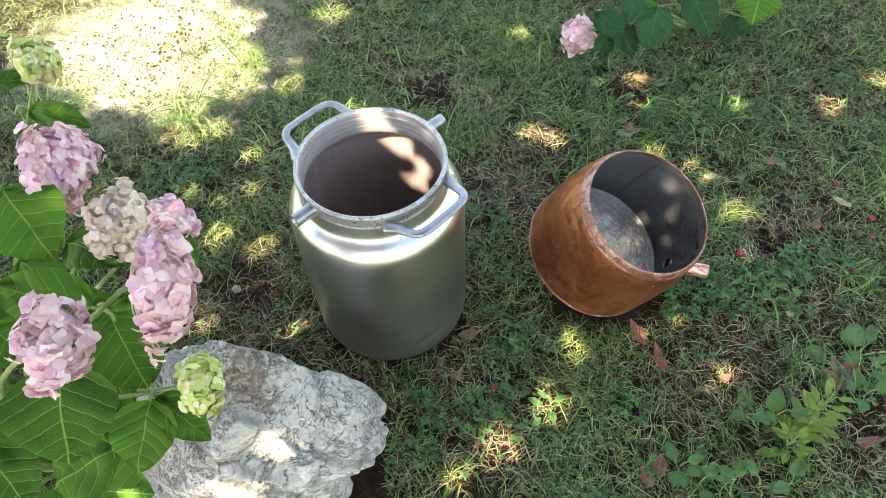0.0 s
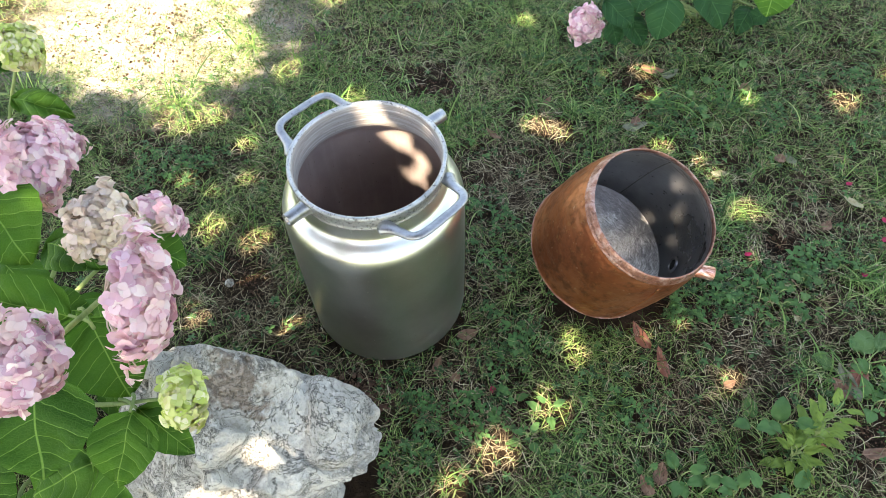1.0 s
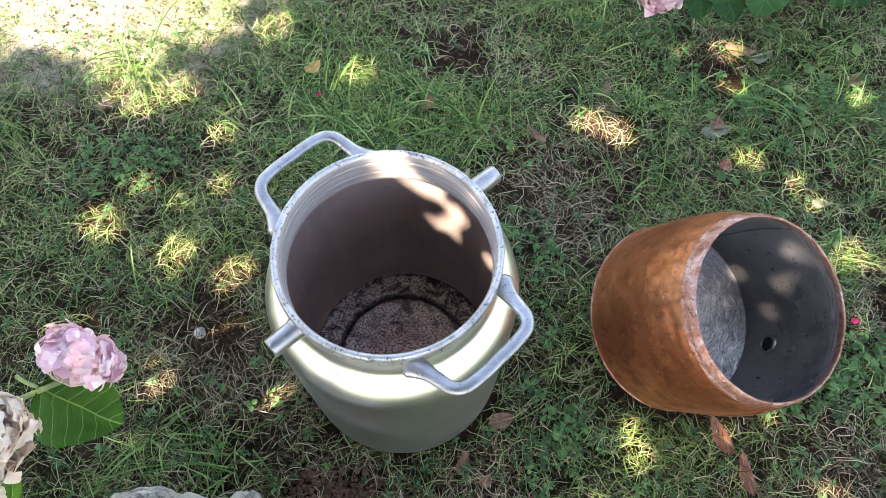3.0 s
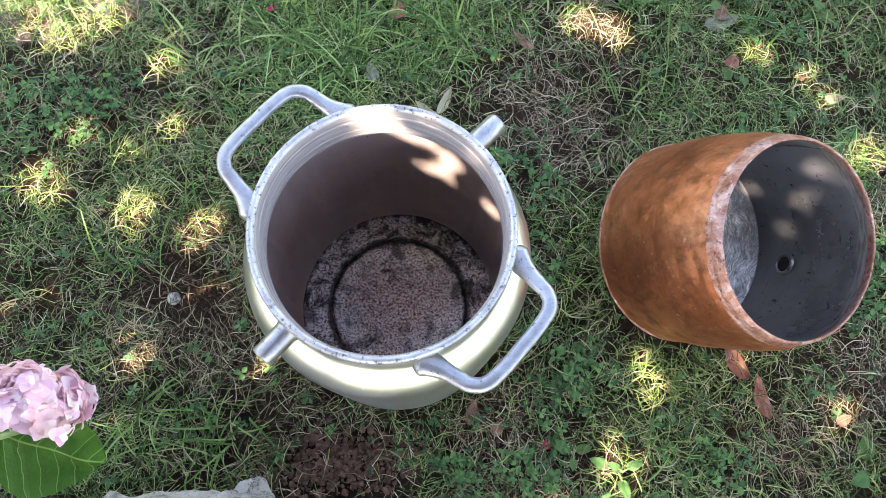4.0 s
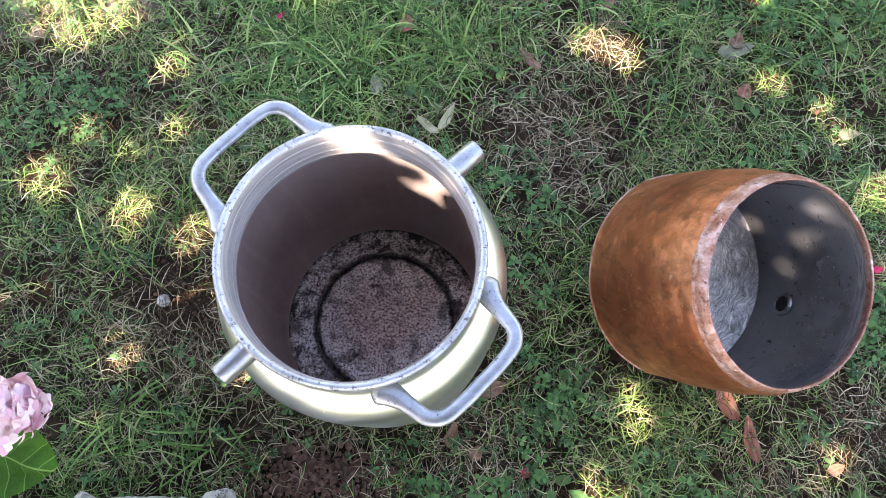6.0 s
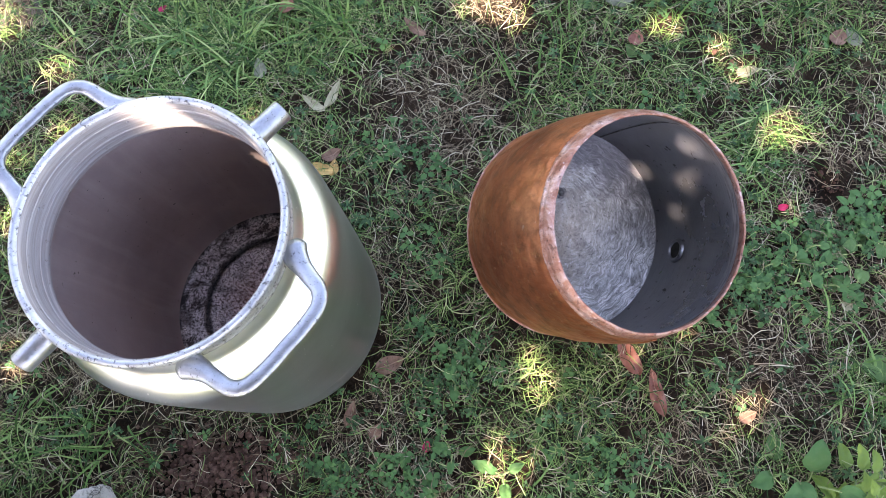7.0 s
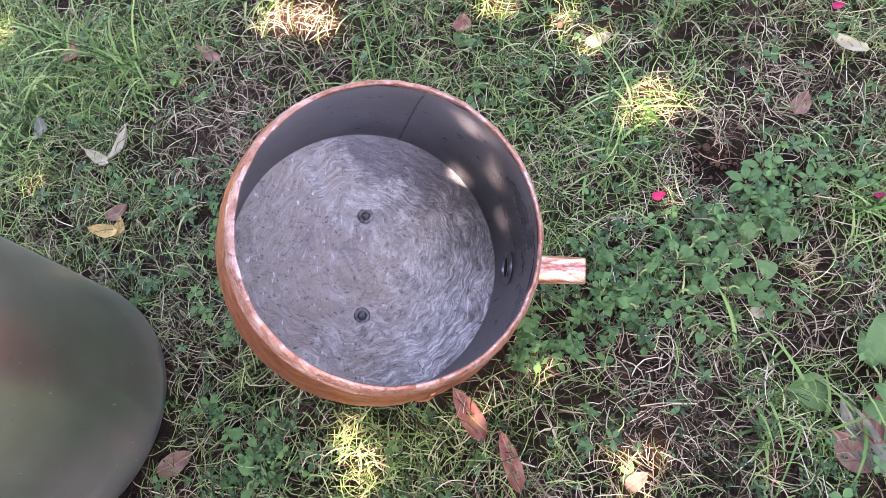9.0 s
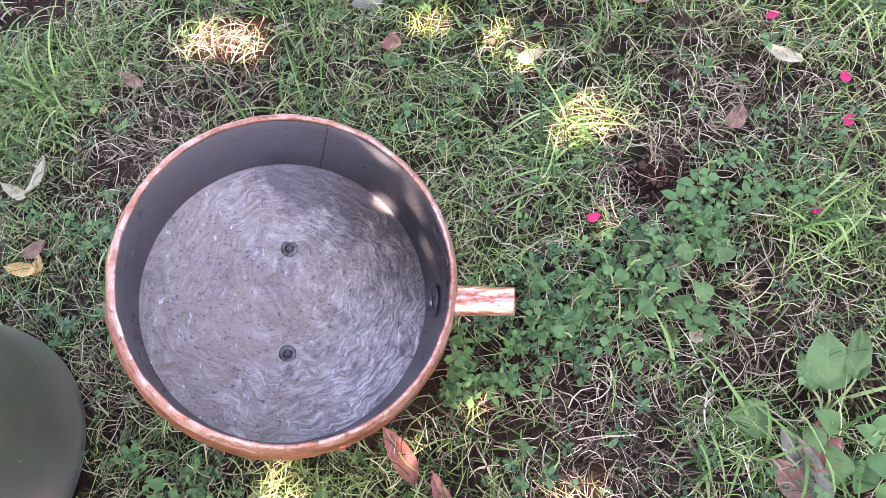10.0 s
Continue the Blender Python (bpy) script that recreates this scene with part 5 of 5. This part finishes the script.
def build_far_hydrangea():
    root = Vector((0.92, 2.12, 0.0))
    bush = thing("hydrangea_bush", root, "hydrangea bush with dark green leaves at the lawn's edge", "hydrangea")
    back = -root

    def at(p):
        return Vector(p) + back

    for p, ax, r, s in (((0.464, 1.894, 0.156), (-0.5, -0.5, 0.45), 0.050, 70), ((0.986, 1.913, 0.360), (0.1, -0.6, 0.7), 0.075, 71)):
        hub = flower_head(bush, at(p), ax, r, PINK, s, "pink mophead flower near the ground" if r < 0.06 else "broad pink mophead flower", 0.75)
        part("stem", tube("stem", [Vector((0, 0, 0)), hub.lerp(Vector((0, 0, 0)), 0.5) + Vector((0, 0, 0.07)), hub], [0.007, 0.005, 0.0035], STEM, 10), bush)
    leaves = (((0.490, 1.811, 0.302), (0.575, 1.757, 0.242), 0.090), ((0.578, 1.851, 0.222), (0.632, 1.795, 0.142), 0.080),
              ((0.530, 1.845, 0.201), (0.558, 1.812, 0.131), 0.070), ((0.689, 1.848, 0.282), (0.666, 1.781, 0.172), 0.115),
              ((0.627, 1.887, 0.302), (0.589, 1.806, 0.262), 0.085), ((0.680, 1.900, 0.272), (0.659, 1.845, 0.252), 0.065),
              ((0.783, 1.860, 0.322), (0.847, 1.766, 0.222), 0.120), ((0.959, 1.797, 0.362), (0.938, 1.724, 0.293), 0.125),
              ((1.006, 1.970, 0.152), (0.958, 1.897, 0.102), 0.075), ((1.052, 1.935, 0.152), (0.988, 1.928, 0.122), 0.060))
    for i, (a, b, w) in enumerate(leaves):
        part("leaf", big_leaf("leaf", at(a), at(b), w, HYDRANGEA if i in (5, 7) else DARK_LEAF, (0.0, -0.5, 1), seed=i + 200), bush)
        part("stem", tube("stem", [Vector((0, 0, 0.02)), at(a).lerp(Vector((0, 0, 0)), 0.5) + Vector((0, 0, 0.05)), at(a)], [0.0040, 0.0030, 0.0022], STEM, 8), bush)
    rng = random.Random(5)
    for i in range(46):
        a = Vector((rng.uniform(0.62, 1.5), rng.uniform(1.98, 2.5), rng.uniform(0.15, 0.75)))
        yaw = rng.uniform(-2.6, -0.5)
        b = a + Vector((math.cos(yaw), math.sin(yaw), rng.uniform(-0.6, 0.0))) * rng.uniform(0.10, 0.15)
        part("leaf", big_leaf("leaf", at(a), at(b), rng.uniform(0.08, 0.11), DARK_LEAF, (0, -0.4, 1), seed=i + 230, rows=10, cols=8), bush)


# ---- the tree overhead that shades the lawn ----
def build_tree():
    foot = Vector((-2.2, -2.1, 0.0))
    tree = thing("shade_tree", foot, "broad shade tree whose crown dapples the lawn", "tree")
    top = Vector((0.12, 0.16, 2.2))
    part("trunk", tube("trunk", [Vector((0, 0, -0.1)), Vector((0.02, 0.03, 0.5)), Vector((0.05, 0.02, 1.2)), top], [0.19, 0.14, 0.125, 0.11], BARK, 18, steps=8), tree)
    rng = np.random.default_rng(8)
    # gaps in the crown, by where their light falls: x, y, z, radius
    gaps = np.array([(-0.090, 1.173, 0.40, 0.024), (-0.045, 1.155, 0.28, 0.017), (-0.105, 1.175, 0.46, 0.016), (-0.036, 1.150, 0.34, 0.013), (0.028, 1.088, 0.286, 0.009), (0.576, 1.133, 0.268, 0.009), (0.584, 1.106, 0.181, 0.009), (0.540, 1.155, 0.107, 0.009), (0.580, 1.070, 0.125, 0.009), (-0.327, 0.468, 0.331, 0.017), (-0.439, 0.436, 0.331, 0.015), (-0.378, 0.405, 0.291, 0.016)])
    on_lawn = np.array([(-0.82, 1.30, 0.036), (-0.62, 0.94, 0.022), (-0.66, 0.87, 0.014), (-0.51, 1.18, 0.026), (-0.64, 1.23, 0.030), (-0.57, 1.40, 0.013), (-0.65, 1.35, 0.012), (-0.72, 1.67, 0.040), (-0.81, 1.62, 0.030), (0.36, 1.57, 0.030), (-0.41, 0.89, 0.011), (-0.78, 1.08, 0.016), (-0.86, 1.02, 0.018), (0.25, 0.68, 0.030), (0.65, 1.72, 0.014), (0.97, 1.69, 0.014), (1.27, 1.68, 0.028), (-0.52, 1.88, 0.030), (-0.39, 2.30, 0.045), (-0.48, 1.19, 0.012), (-0.49, 1.04, 0.014), (-0.38, 0.91, 0.012), (0.68, 0.75, 0.012), (0.12, 0.58, 0.036), (0.67, 1.835, 0.022), (0.02, 0.51, 0.018), (1.48, 1.79, 0.028), (-0.74, 1.40, 0.018), (-0.60, 1.55, 0.016), (0.80, 1.39, 0.013), (0.31, 2.11, 0.024), (0.30, 1.60, 0.026), (0.67, 1.50, 0.016), (0.76, 1.44, 0.014), (0.85, 1.25, 0.022), (0.32, 0.86, 0.013), (0.60, 0.90, 0.011), (-0.28, 1.74, 0.026), (0.33, 0.82, 0.020), (0.51, 0.87, 0.008)])
    gaps = np.concatenate([gaps, np.insert(on_lawn, 2, 0.01, axis=1)])
    patch = np.array([(-0.853, 1.767, 0.09), (-1.071, 2.188, 0.38), (-0.771, 1.980, 0.17), (-1.342, 2.533, 0.5), (-1.015, 1.906, 0.14), (-0.507, 0.300, 0.14)])
    s = np.array(SUN)
    g0 = gaps[:, :2] - s[:2] / s[2] * gaps[:, 2:3]
    # limbs that fork from the trunk up into the crown, clear of its gaps
    for i in range(14):
        for _ in range(60):
            end = Vector((rng.uniform(-1.3, 2.6), rng.uniform(-0.6, 3.1), rng.uniform(3.0, 3.9)))
            mid = top.lerp(end, 0.5) + Vector((rng.uniform(-0.2, 0.2), rng.uniform(-0.2, 0.2), 0.25))
            way = [np.array(foot + top.lerp(mid, q / 6)) for q in range(6)] + [np.array(foot + mid.lerp(end, q / 6)) for q in range(7)]
            flat = np.array([w[:2] - s[:2] / s[2] * w[2] for w in way])
            if np.linalg.norm(flat[:, None] - g0[None], axis=2).min() > 0.075:
                break
        else:
            continue
        part("limb", tube("limb", [top - Vector((0, 0, 0.25)), top.lerp(mid, 0.5) + Vector((0, 0, 0.05)), mid, end], [0.085, 0.05, 0.03, 0.010], BARK, 10), tree)
    n = 44000
    g = np.stack([rng.uniform(-2.3, 2.6, n), rng.uniform(-0.7, 3.4, n)], -1)
    edge = np.array([noise.noise((x * 1.3, y * 1.3, 7.0)) for x, y in g]) * 0.5
    ok = (g[:, 0] > -1.9 + edge) & (g[:, 0] < 2.2 + edge) & (g[:, 1] > -0.4 + edge) & (g[:, 1] < 3.05 + edge)
    ragged = np.array([noise.noise((x * 14, y * 14, 2.0)) for x, y in g])
    leaf = rng.uniform(0.055, 0.105, n)
    ok &= (np.linalg.norm(g[:, None] - g0[None], axis=2) > gaps[:, 3][None] * (1 + 0.3 * ragged)[:, None] + 0.5 * leaf[:, None]).all(1)
    ok &= (np.linalg.norm(g[:, None] - patch[None, :, :2], axis=2) > (patch[:, 2] + 0.03)[None] * (1 + 0.25 * ragged)[:, None]).all(1)
    g, leaf = g[ok], leaf[ok]
    # small leaves close round each gap
    turn = rng.uniform(0, 6.283, (len(gaps), 80))
    far = gaps[:, 3:4] * rng.uniform(0.9, 1.15, turn.shape) + 0.018 + 0.075 * rng.random(turn.shape)
    ring = (g0[:, None] + far[..., None] * np.stack([np.cos(turn), np.sin(turn)], -1)).reshape(-1, 2)
    clear = (np.linalg.norm(ring[:, None] - g0[None], axis=2) > gaps[:, 3][None] * 0.9 + 0.017).all(1)
    # leaves that keep the pot's outside in shade
    bx, by = np.meshgrid(np.arange(0.26, 0.66, 0.018), np.arange(0.86, 1.42, 0.018))
    shade = np.stack([bx.ravel(), by.ravel()], -1).repeat(2, 0)
    shade = shade + rng.normal(0, 0.006, shade.shape)
    ring = np.concatenate([ring, shade])
    clear = np.concatenate([clear, (np.linalg.norm(shade[:, None] - g0[None], axis=2) > gaps[:, 3][None] + 0.014).all(1)])
    ring = ring[clear & (np.linalg.norm(ring[:, None] - patch[None, :, :2], axis=2) > patch[:, 2][None]).all(1)]
    g, leaf = np.concatenate([g, ring]), np.concatenate([leaf, rng.uniform(0.032, 0.046, len(ring))])
    n = len(g)
    dome = np.clip(1 - ((g[:, 0] - 0.15) / 2.3) ** 2 - ((g[:, 1] - 1.35) / 2.0) ** 2, 0.05, 1)
    h = 2.7 + rng.random(n) ** 1.2 * (0.5 + 1.3 * dome)
    h[n - len(ring):] = rng.uniform(2.5, 2.8, len(ring))
    pos = np.stack([g[:, 0], g[:, 1], np.zeros(n)], -1) + s * (h / s[2])[:, None] - np.array(foot)
    one = leaflet(1.0, 0.66, 0.15, 0.2, 3, 0.85)
    one = (one[0] - np.array([0.5, 0, 0]), one[1])
    me = spread("crown", [one], pos, turns(n, rng.normal(0, 0.45, n), rng), leaf, TREE_LEAF)
    part("crown", me, tree, "dense green crown of small leaves with gaps")


# ---- fallen leaves, petals and single weeds ----
def fallen(name, x, y, length, width, yaw, material, label, category, lift=0.018, curl=0.25, tip=0.0):
    d = Vector((math.cos(yaw), math.sin(yaw), tip))
    p = -d * length / 2
    me = big_leaf(name, p, -p, width, material, (0.1 * math.sin(yaw * 3), 0.1, 1), curl, -0.12, 10, 6, x * 7 + y)
    ob = part(name, me)
    ob.location = (x, y, ground_z(x, y) + lift)
    return tagged(ob, label, category)


def build_fallen():
    leaves = ((0.524, 0.780, 0.082, 0.024, 1.67, RED_LEAF, "curled reddish-brown fallen leaf on the grass"),
              (0.484, 0.848, 0.080, 0.030, 1.92, RED_LEAF, "dull red-brown fallen leaf lying beside the pot"),
              (0.160, 1.545, 0.062, 0.022, 2.3, BROWN_LEAF, "tan fallen leaf on the lawn"),
              (-0.046, 1.262, 0.058, 0.026, 2.8, OCHRE_LEAF, "ochre fallen leaf beside the can"),
              (-0.024, 1.290, 0.042, 0.026, 0.4, BROWN_LEAF, "small brown fallen leaf beside the can"),
              (-0.022, 1.262, 0.036, 0.022, 1.3, OCHRE_LEAF, "small ochre fallen leaf beside the can"),
              (0.066, 0.870, 0.055, 0.032, 0.3, BROWN_LEAF, "crumpled orange-brown leaf at the can's foot"),
              (0.600, 1.470, 0.036, 0.030, 1.2, RED_LEAF, "small red-brown leaf in the grass"),
              (-0.015, 1.416, 0.070, 0.020, 1.1, PALE_LEAF, "pale dry leaf in the straw"),
              (-0.055, 1.400, 0.060, 0.020, 2.4, PALE_LEAF, "pale curled leaf in the straw"),
              (-0.162, 1.490, 0.050, 0.026, 1.7, OLD_LEAF, "grey dry leaf in the grass"),
              (0.590, 1.563, 0.080, 0.034, 0.2, OLD_LEAF, "grey-green fallen leaf in the grass"),
              (0.598, 1.588, 0.042, 0.032, 1.2, BROWN_LEAF, "brown leaf lying on a grey one"),
              (0.691, 1.820, 0.075, 0.045, -0.2, BROWN_LEAF, "tan fallen leaf near the hydrangea"),
              (0.745, 1.800, 0.070, 0.030, 0.5, OLD_LEAF, "pale leaf litter under the hydrangea"),
              (0.968, 1.735, 0.050, 0.034, 0.9, BROWN_LEAF, "brown leaf in a patch of sun"),
              (0.948, 0.561, 0.070, 0.026, 0.1, BROWN_LEAF, "curled brown leaf on bare soil"),
              (0.838, 0.575, 0.028, 0.016, 1.1, RED_LEAF, "small red leaf beside the sprig"),
              (0.475, 0.525, 0.055, 0.030, 1.2, BROWN_LEAF, "brown leaf lit by the sun"),
              (0.440, 0.500, 0.050, 0.026, 1.9, BROWN_LEAF, "brown leaf lying in the weeds"),
              (-0.395, 1.745, 0.050, 0.035, 0.9, OCHRE_LEAF, "yellow leaf at the edge of the bare ground"),
              (0.945, 0.725, 0.095, 0.036, 1.75, OLD_LEAF, "large grey-green dead leaf among the weeds"),
              (0.974, 0.742, 0.070, 0.042, 0.9, RED_LEAF, "reddish dry leaf among the weeds"),
              (0.925, 0.712, 0.060, 0.036, 2.0, BROWN_LEAF, "grey-brown dead leaf among the weeds"),
              (-0.101, 1.633, 0.050, 0.032, 1.4, RED_LEAF, "reddish leaf in the long grass"),
              (0.993, 1.429, 0.040, 0.032, 1.0, BROWN_LEAF, "brown leaf on thin grass"),
              (1.020, 1.425, 0.042, 0.026, 2.0, OLD_LEAF, "pale leaf on thin grass"),
              (0.671, 0.727, 0.034, 0.020, 0.4, BROWN_LEAF, "small brown leaf in the straw"),
              (0.034, 0.756, 0.030, 0.022, 1.0, BROWN_LEAF, "small tan leaf by the can"),
              (-0.009, 0.790, 0.045, 0.020, 1.2, BROWN_LEAF, "dull brown leaf at the can's foot"),
              (0.338, 1.686, 0.040, 0.020, 1.0, BROWN_LEAF, "small brown leaf in the sun"),
              (0.885, 0.900, 0.020, 0.019, 0.4, PALE_LEAF, "small round pale leaf among the weeds"),
              (1.045, 1.180, 0.045, 0.026, 0.8, BROWN_LEAF, "curled brown leaf among pale weeds"),
              (0.801, 1.374, 0.045, 0.024, 0.1, OLD_LEAF, "grey leaf pressed into the grass"))
    for x, y, l, w, a, m, label in leaves:
        fallen("fallen_leaf", x, y, l, w, a, m, label, "fallen leaf")
    fallen("fallen_leaf", 1.140, 1.255, 0.056, 0.024, 2.3, PALE_LEAF, "pale yellow curled leaf on the grass", "fallen leaf", 0.022, 0.7)
    for x, y, a in ((0.121, 0.724, 1.3), (0.810, 1.091, 0.2), (1.157, 1.327, 0.3), (1.205, 1.196, 1.4), (1.180, 1.130, 0.8), (1.087, 1.021, 1.0), (-0.37, 1.66, 0.6)):
        fallen("fallen_petal", x, y, 0.021, 0.014, a, MAGENTA, "magenta flower petal fallen on the grass", "petal", 0.022, 0.5)


def rosette(name, x, y, sizes, material, label, category, seed, rise=0.35, width=0.55, stem=0.0):
    """A weed of several broad leaves from one root."""
    rng = random.Random(seed)
    plant = thing(name, (x, y, ground_z(x, y)), label, category)
    a = rng.uniform(0, 6)
    for i, s in enumerate(sizes):
        a += 2.2 + rng.uniform(-0.4, 0.4)
        d = Vector((math.cos(a), math.sin(a), rise * rng.uniform(0.3, 1.2)))
        z = Vector((0, 0, stem * i / max(1, len(sizes) - 1)))
        b = d * (s * 0.35) + z
        part("leaf", big_leaf("leaf", b, b + d * s, s * width, material, (0, 0, 1), 0.12, 0.12, 9, 6, seed + i), plant)
        part("leaf_stalk", tube("leaf_stalk", [z * 0.7 + Vector((0, 0, 0.0)), b * 0.5 + z * 0.5, b + d * 0.004], [0.0016, 0.0012], STEM, 6), plant)
    return plant


def spoon_leaf(plant, root, tip, width, material, seed, arch=0.03):
    """One stalked leaf of a weed, from its root to its tip, given in the plan."""
    base = Vector(plant.location)
    a, b = (Vector((p[0], p[1], ground_z(p[0], p[1]))) - base for p in (root, tip))
    a.z += 0.018 + arch * 0.5
    b.z += 0.018 + arch * 0.3
    part("leaf", big_leaf("leaf", a, b, width, material, (0, 0, 1), 0.10, 0.08, 10, 8, seed), plant)
    part("leaf_stalk", tube("leaf_stalk", [Vector((0, 0, 0)), a * 0.5 + Vector((0, 0, 0.012)), a + (b - a) * 0.03], [0.0019, 0.0013], STEM, 6), plant)


def build_weeds():
    at = Vector((0.992, 0.772, 0.0))
    at.z = ground_z(at.x, at.y)
    plant = thing("plantain", at, "broad-leaved plantain in the lawn", "plantain")
    for root, tip, w in (((1.002, 0.796), (1.034, 0.866), 0.052), ((1.035, 0.800), (1.075, 0.860), 0.030), ((0.985, 0.800), (0.995, 0.850), 0.026)):
        spoon_leaf(plant, root, tip, w, PLANTAIN, int(w * 1000))
    oval = "leafy green weed with oval leaves growing in the lawn"
    # x, y, leaf sizes, height, width of a leaf over its length
    plants = ((0.742, 0.612, (0.058, 0.054, 0.048, 0.040), 0.10, 0.74), (0.705, 0.632, (0.050, 0.044, 0.036), 0.07, 0.66), (0.514, 0.517, (0.048, 0.046, 0.042, 0.036), 0.05, 0.62), (0.576, 0.515, (0.046, 0.044, 0.040), 0.06, 0.58), (0.548, 0.480, (0.052, 0.050, 0.044, 0.036), 0.05, 0.66), (0.620, 0.478, (0.044, 0.042, 0.036), 0.05, 0.6), (0.672, 0.470, (0.048, 0.044, 0.040), 0.05, 0.6), (0.740, 0.470, (0.060, 0.052, 0.044), 0.05, 0.6), (0.980, 0.672, (0.048, 0.044, 0.038), 0.04, 0.72), (1.012, 0.735, (0.044, 0.042, 0.036, 0.030), 0.05, 0.70), (1.038, 0.720, (0.046, 0.040, 0.034), 0.04, 0.66), (0.448, 0.528, (0.024, 0.022, 0.020, 0.018), 0.03, 0.85),
              (0.833, 1.008, (0.030, 0.028, 0.026, 0.020), 0.05, 0.72), (0.851, 0.964, (0.032, 0.030, 0.026, 0.020), 0.05, 0.72), (0.792, 0.946, (0.022, 0.020, 0.018), 0.04, 0.75), (0.804, 0.992, (0.024, 0.022, 0.018), 0.04, 0.75), (0.748, 0.981, (0.026, 0.024, 0.020, 0.018), 0.04, 0.75), (0.731, 0.937, (0.026, 0.024, 0.020), 0.04, 0.75), (0.807, 0.894, (0.026, 0.022, 0.020), 0.03, 0.7), (0.856, 0.938, (0.028, 0.026, 0.024, 0.020), 0.04, 0.72),
              (0.182, 0.884, (0.026, 0.024, 0.022, 0.018), 0.04, 0.75), (0.180, 0.823, (0.028, 0.026, 0.022), 0.04, 0.75), (0.192, 0.608, (0.036, 0.034, 0.028, 0.024), 0.05, 0.6), (0.164, 0.705, (0.030, 0.028, 0.022), 0.04, 0.6), (0.245, 0.668, (0.040, 0.036, 0.030, 0.026), 0.06, 0.55))
    for x, y, sz, h, wide in plants:
        rosette("broadleaf_weed", x, y, sz, HERB, oval, "weed", int(x * 977 + y * 131), 0.4, wide, h)
    for x, y, sz, h in ((0.925, 1.002, (0.034, 0.028), 0.04), (0.913, 0.970, (0.040, 0.030), 0.04), (0.960, 1.006, (0.046, 0.030), 0.05), (0.903, 0.935, (0.026, 0.022), 0.03), (0.550, 1.589, (0.046, 0.026), 0.05), (0.870, 1.735, (0.046, 0.036, 0.030), 0.06), (0.791, 1.662, (0.034, 0.026), 0.05), (0.968, 1.777, (0.044, 0.030), 0.05), (0.605, 1.430, (0.030, 0.022), 0.04), (0.958, 0.775, (0.056, 0.030), 0.05), (0.814, 1.606, (0.042, 0.034, 0.030), 0.04)):
        rosette("round_leaf_weed", x, y, sz, PLANTAIN, "slender weed with a few pale round leaves", "weed", int(x * 977 + y * 131), 0.3, 0.85, h)
    for x, y, r in ((0.952, 1.038, 0.027), (0.927, 1.079, 0.026), (0.883, 0.929, 0.024), (0.956, 1.096, 0.026), (1.010, 1.060, 0.022), (1.080, 1.045, 0.022), (0.892, 0.905, 0.022)):
        z = ground_z(x, y)
        plant = thing("cinquefoil", (x, y, z), "five-fingered green weed in the lawn", "weed")
        turn = x * 50
        for a, sc in ((0, 1), (1.1, 0.95), (-1.1, 0.95), (2.2, 0.75), (-2.2, 0.75)):
            d = Vector((math.cos(a + turn), math.sin(a + turn), 0.05))
            p = Vector((0, 0, 0.030)) + d * 0.004
            part("leaf", big_leaf("leaf", p, p + d * r * sc, r * sc * 0.52, HERB, (0, 0, 1), 0.15, 0.10, 8, 6, int(x * 99 + a * 7)), plant)
        part("stem", tube("stem", [Vector((0, 0, -0.002)), Vector((0.004, 0.002, 0.016)), Vector((0, 0, 0.031))], [0.0013, 0.0011], STEM, 6), plant)
    for x, y, h in ((0.826, 0.612, 0.17), (0.800, 0.585, 0.13), (0.760, 0.555, 0.08)):
        rosette("upright_weed", x, y, [0.050 - 0.0018 * i for i in range(14)], SPRIG, "upright yellow-green leafy sprig in the lawn", "weed", int(x * 1000), 0.7, 0.5, h)


build_ground()
build_lawn()
build_clover()
build_crumbs()
build_can()
build_pot()
build_rock()
build_near_hydrangea()
build_far_hydrangea()
build_tree()
build_fallen()
build_weeds()
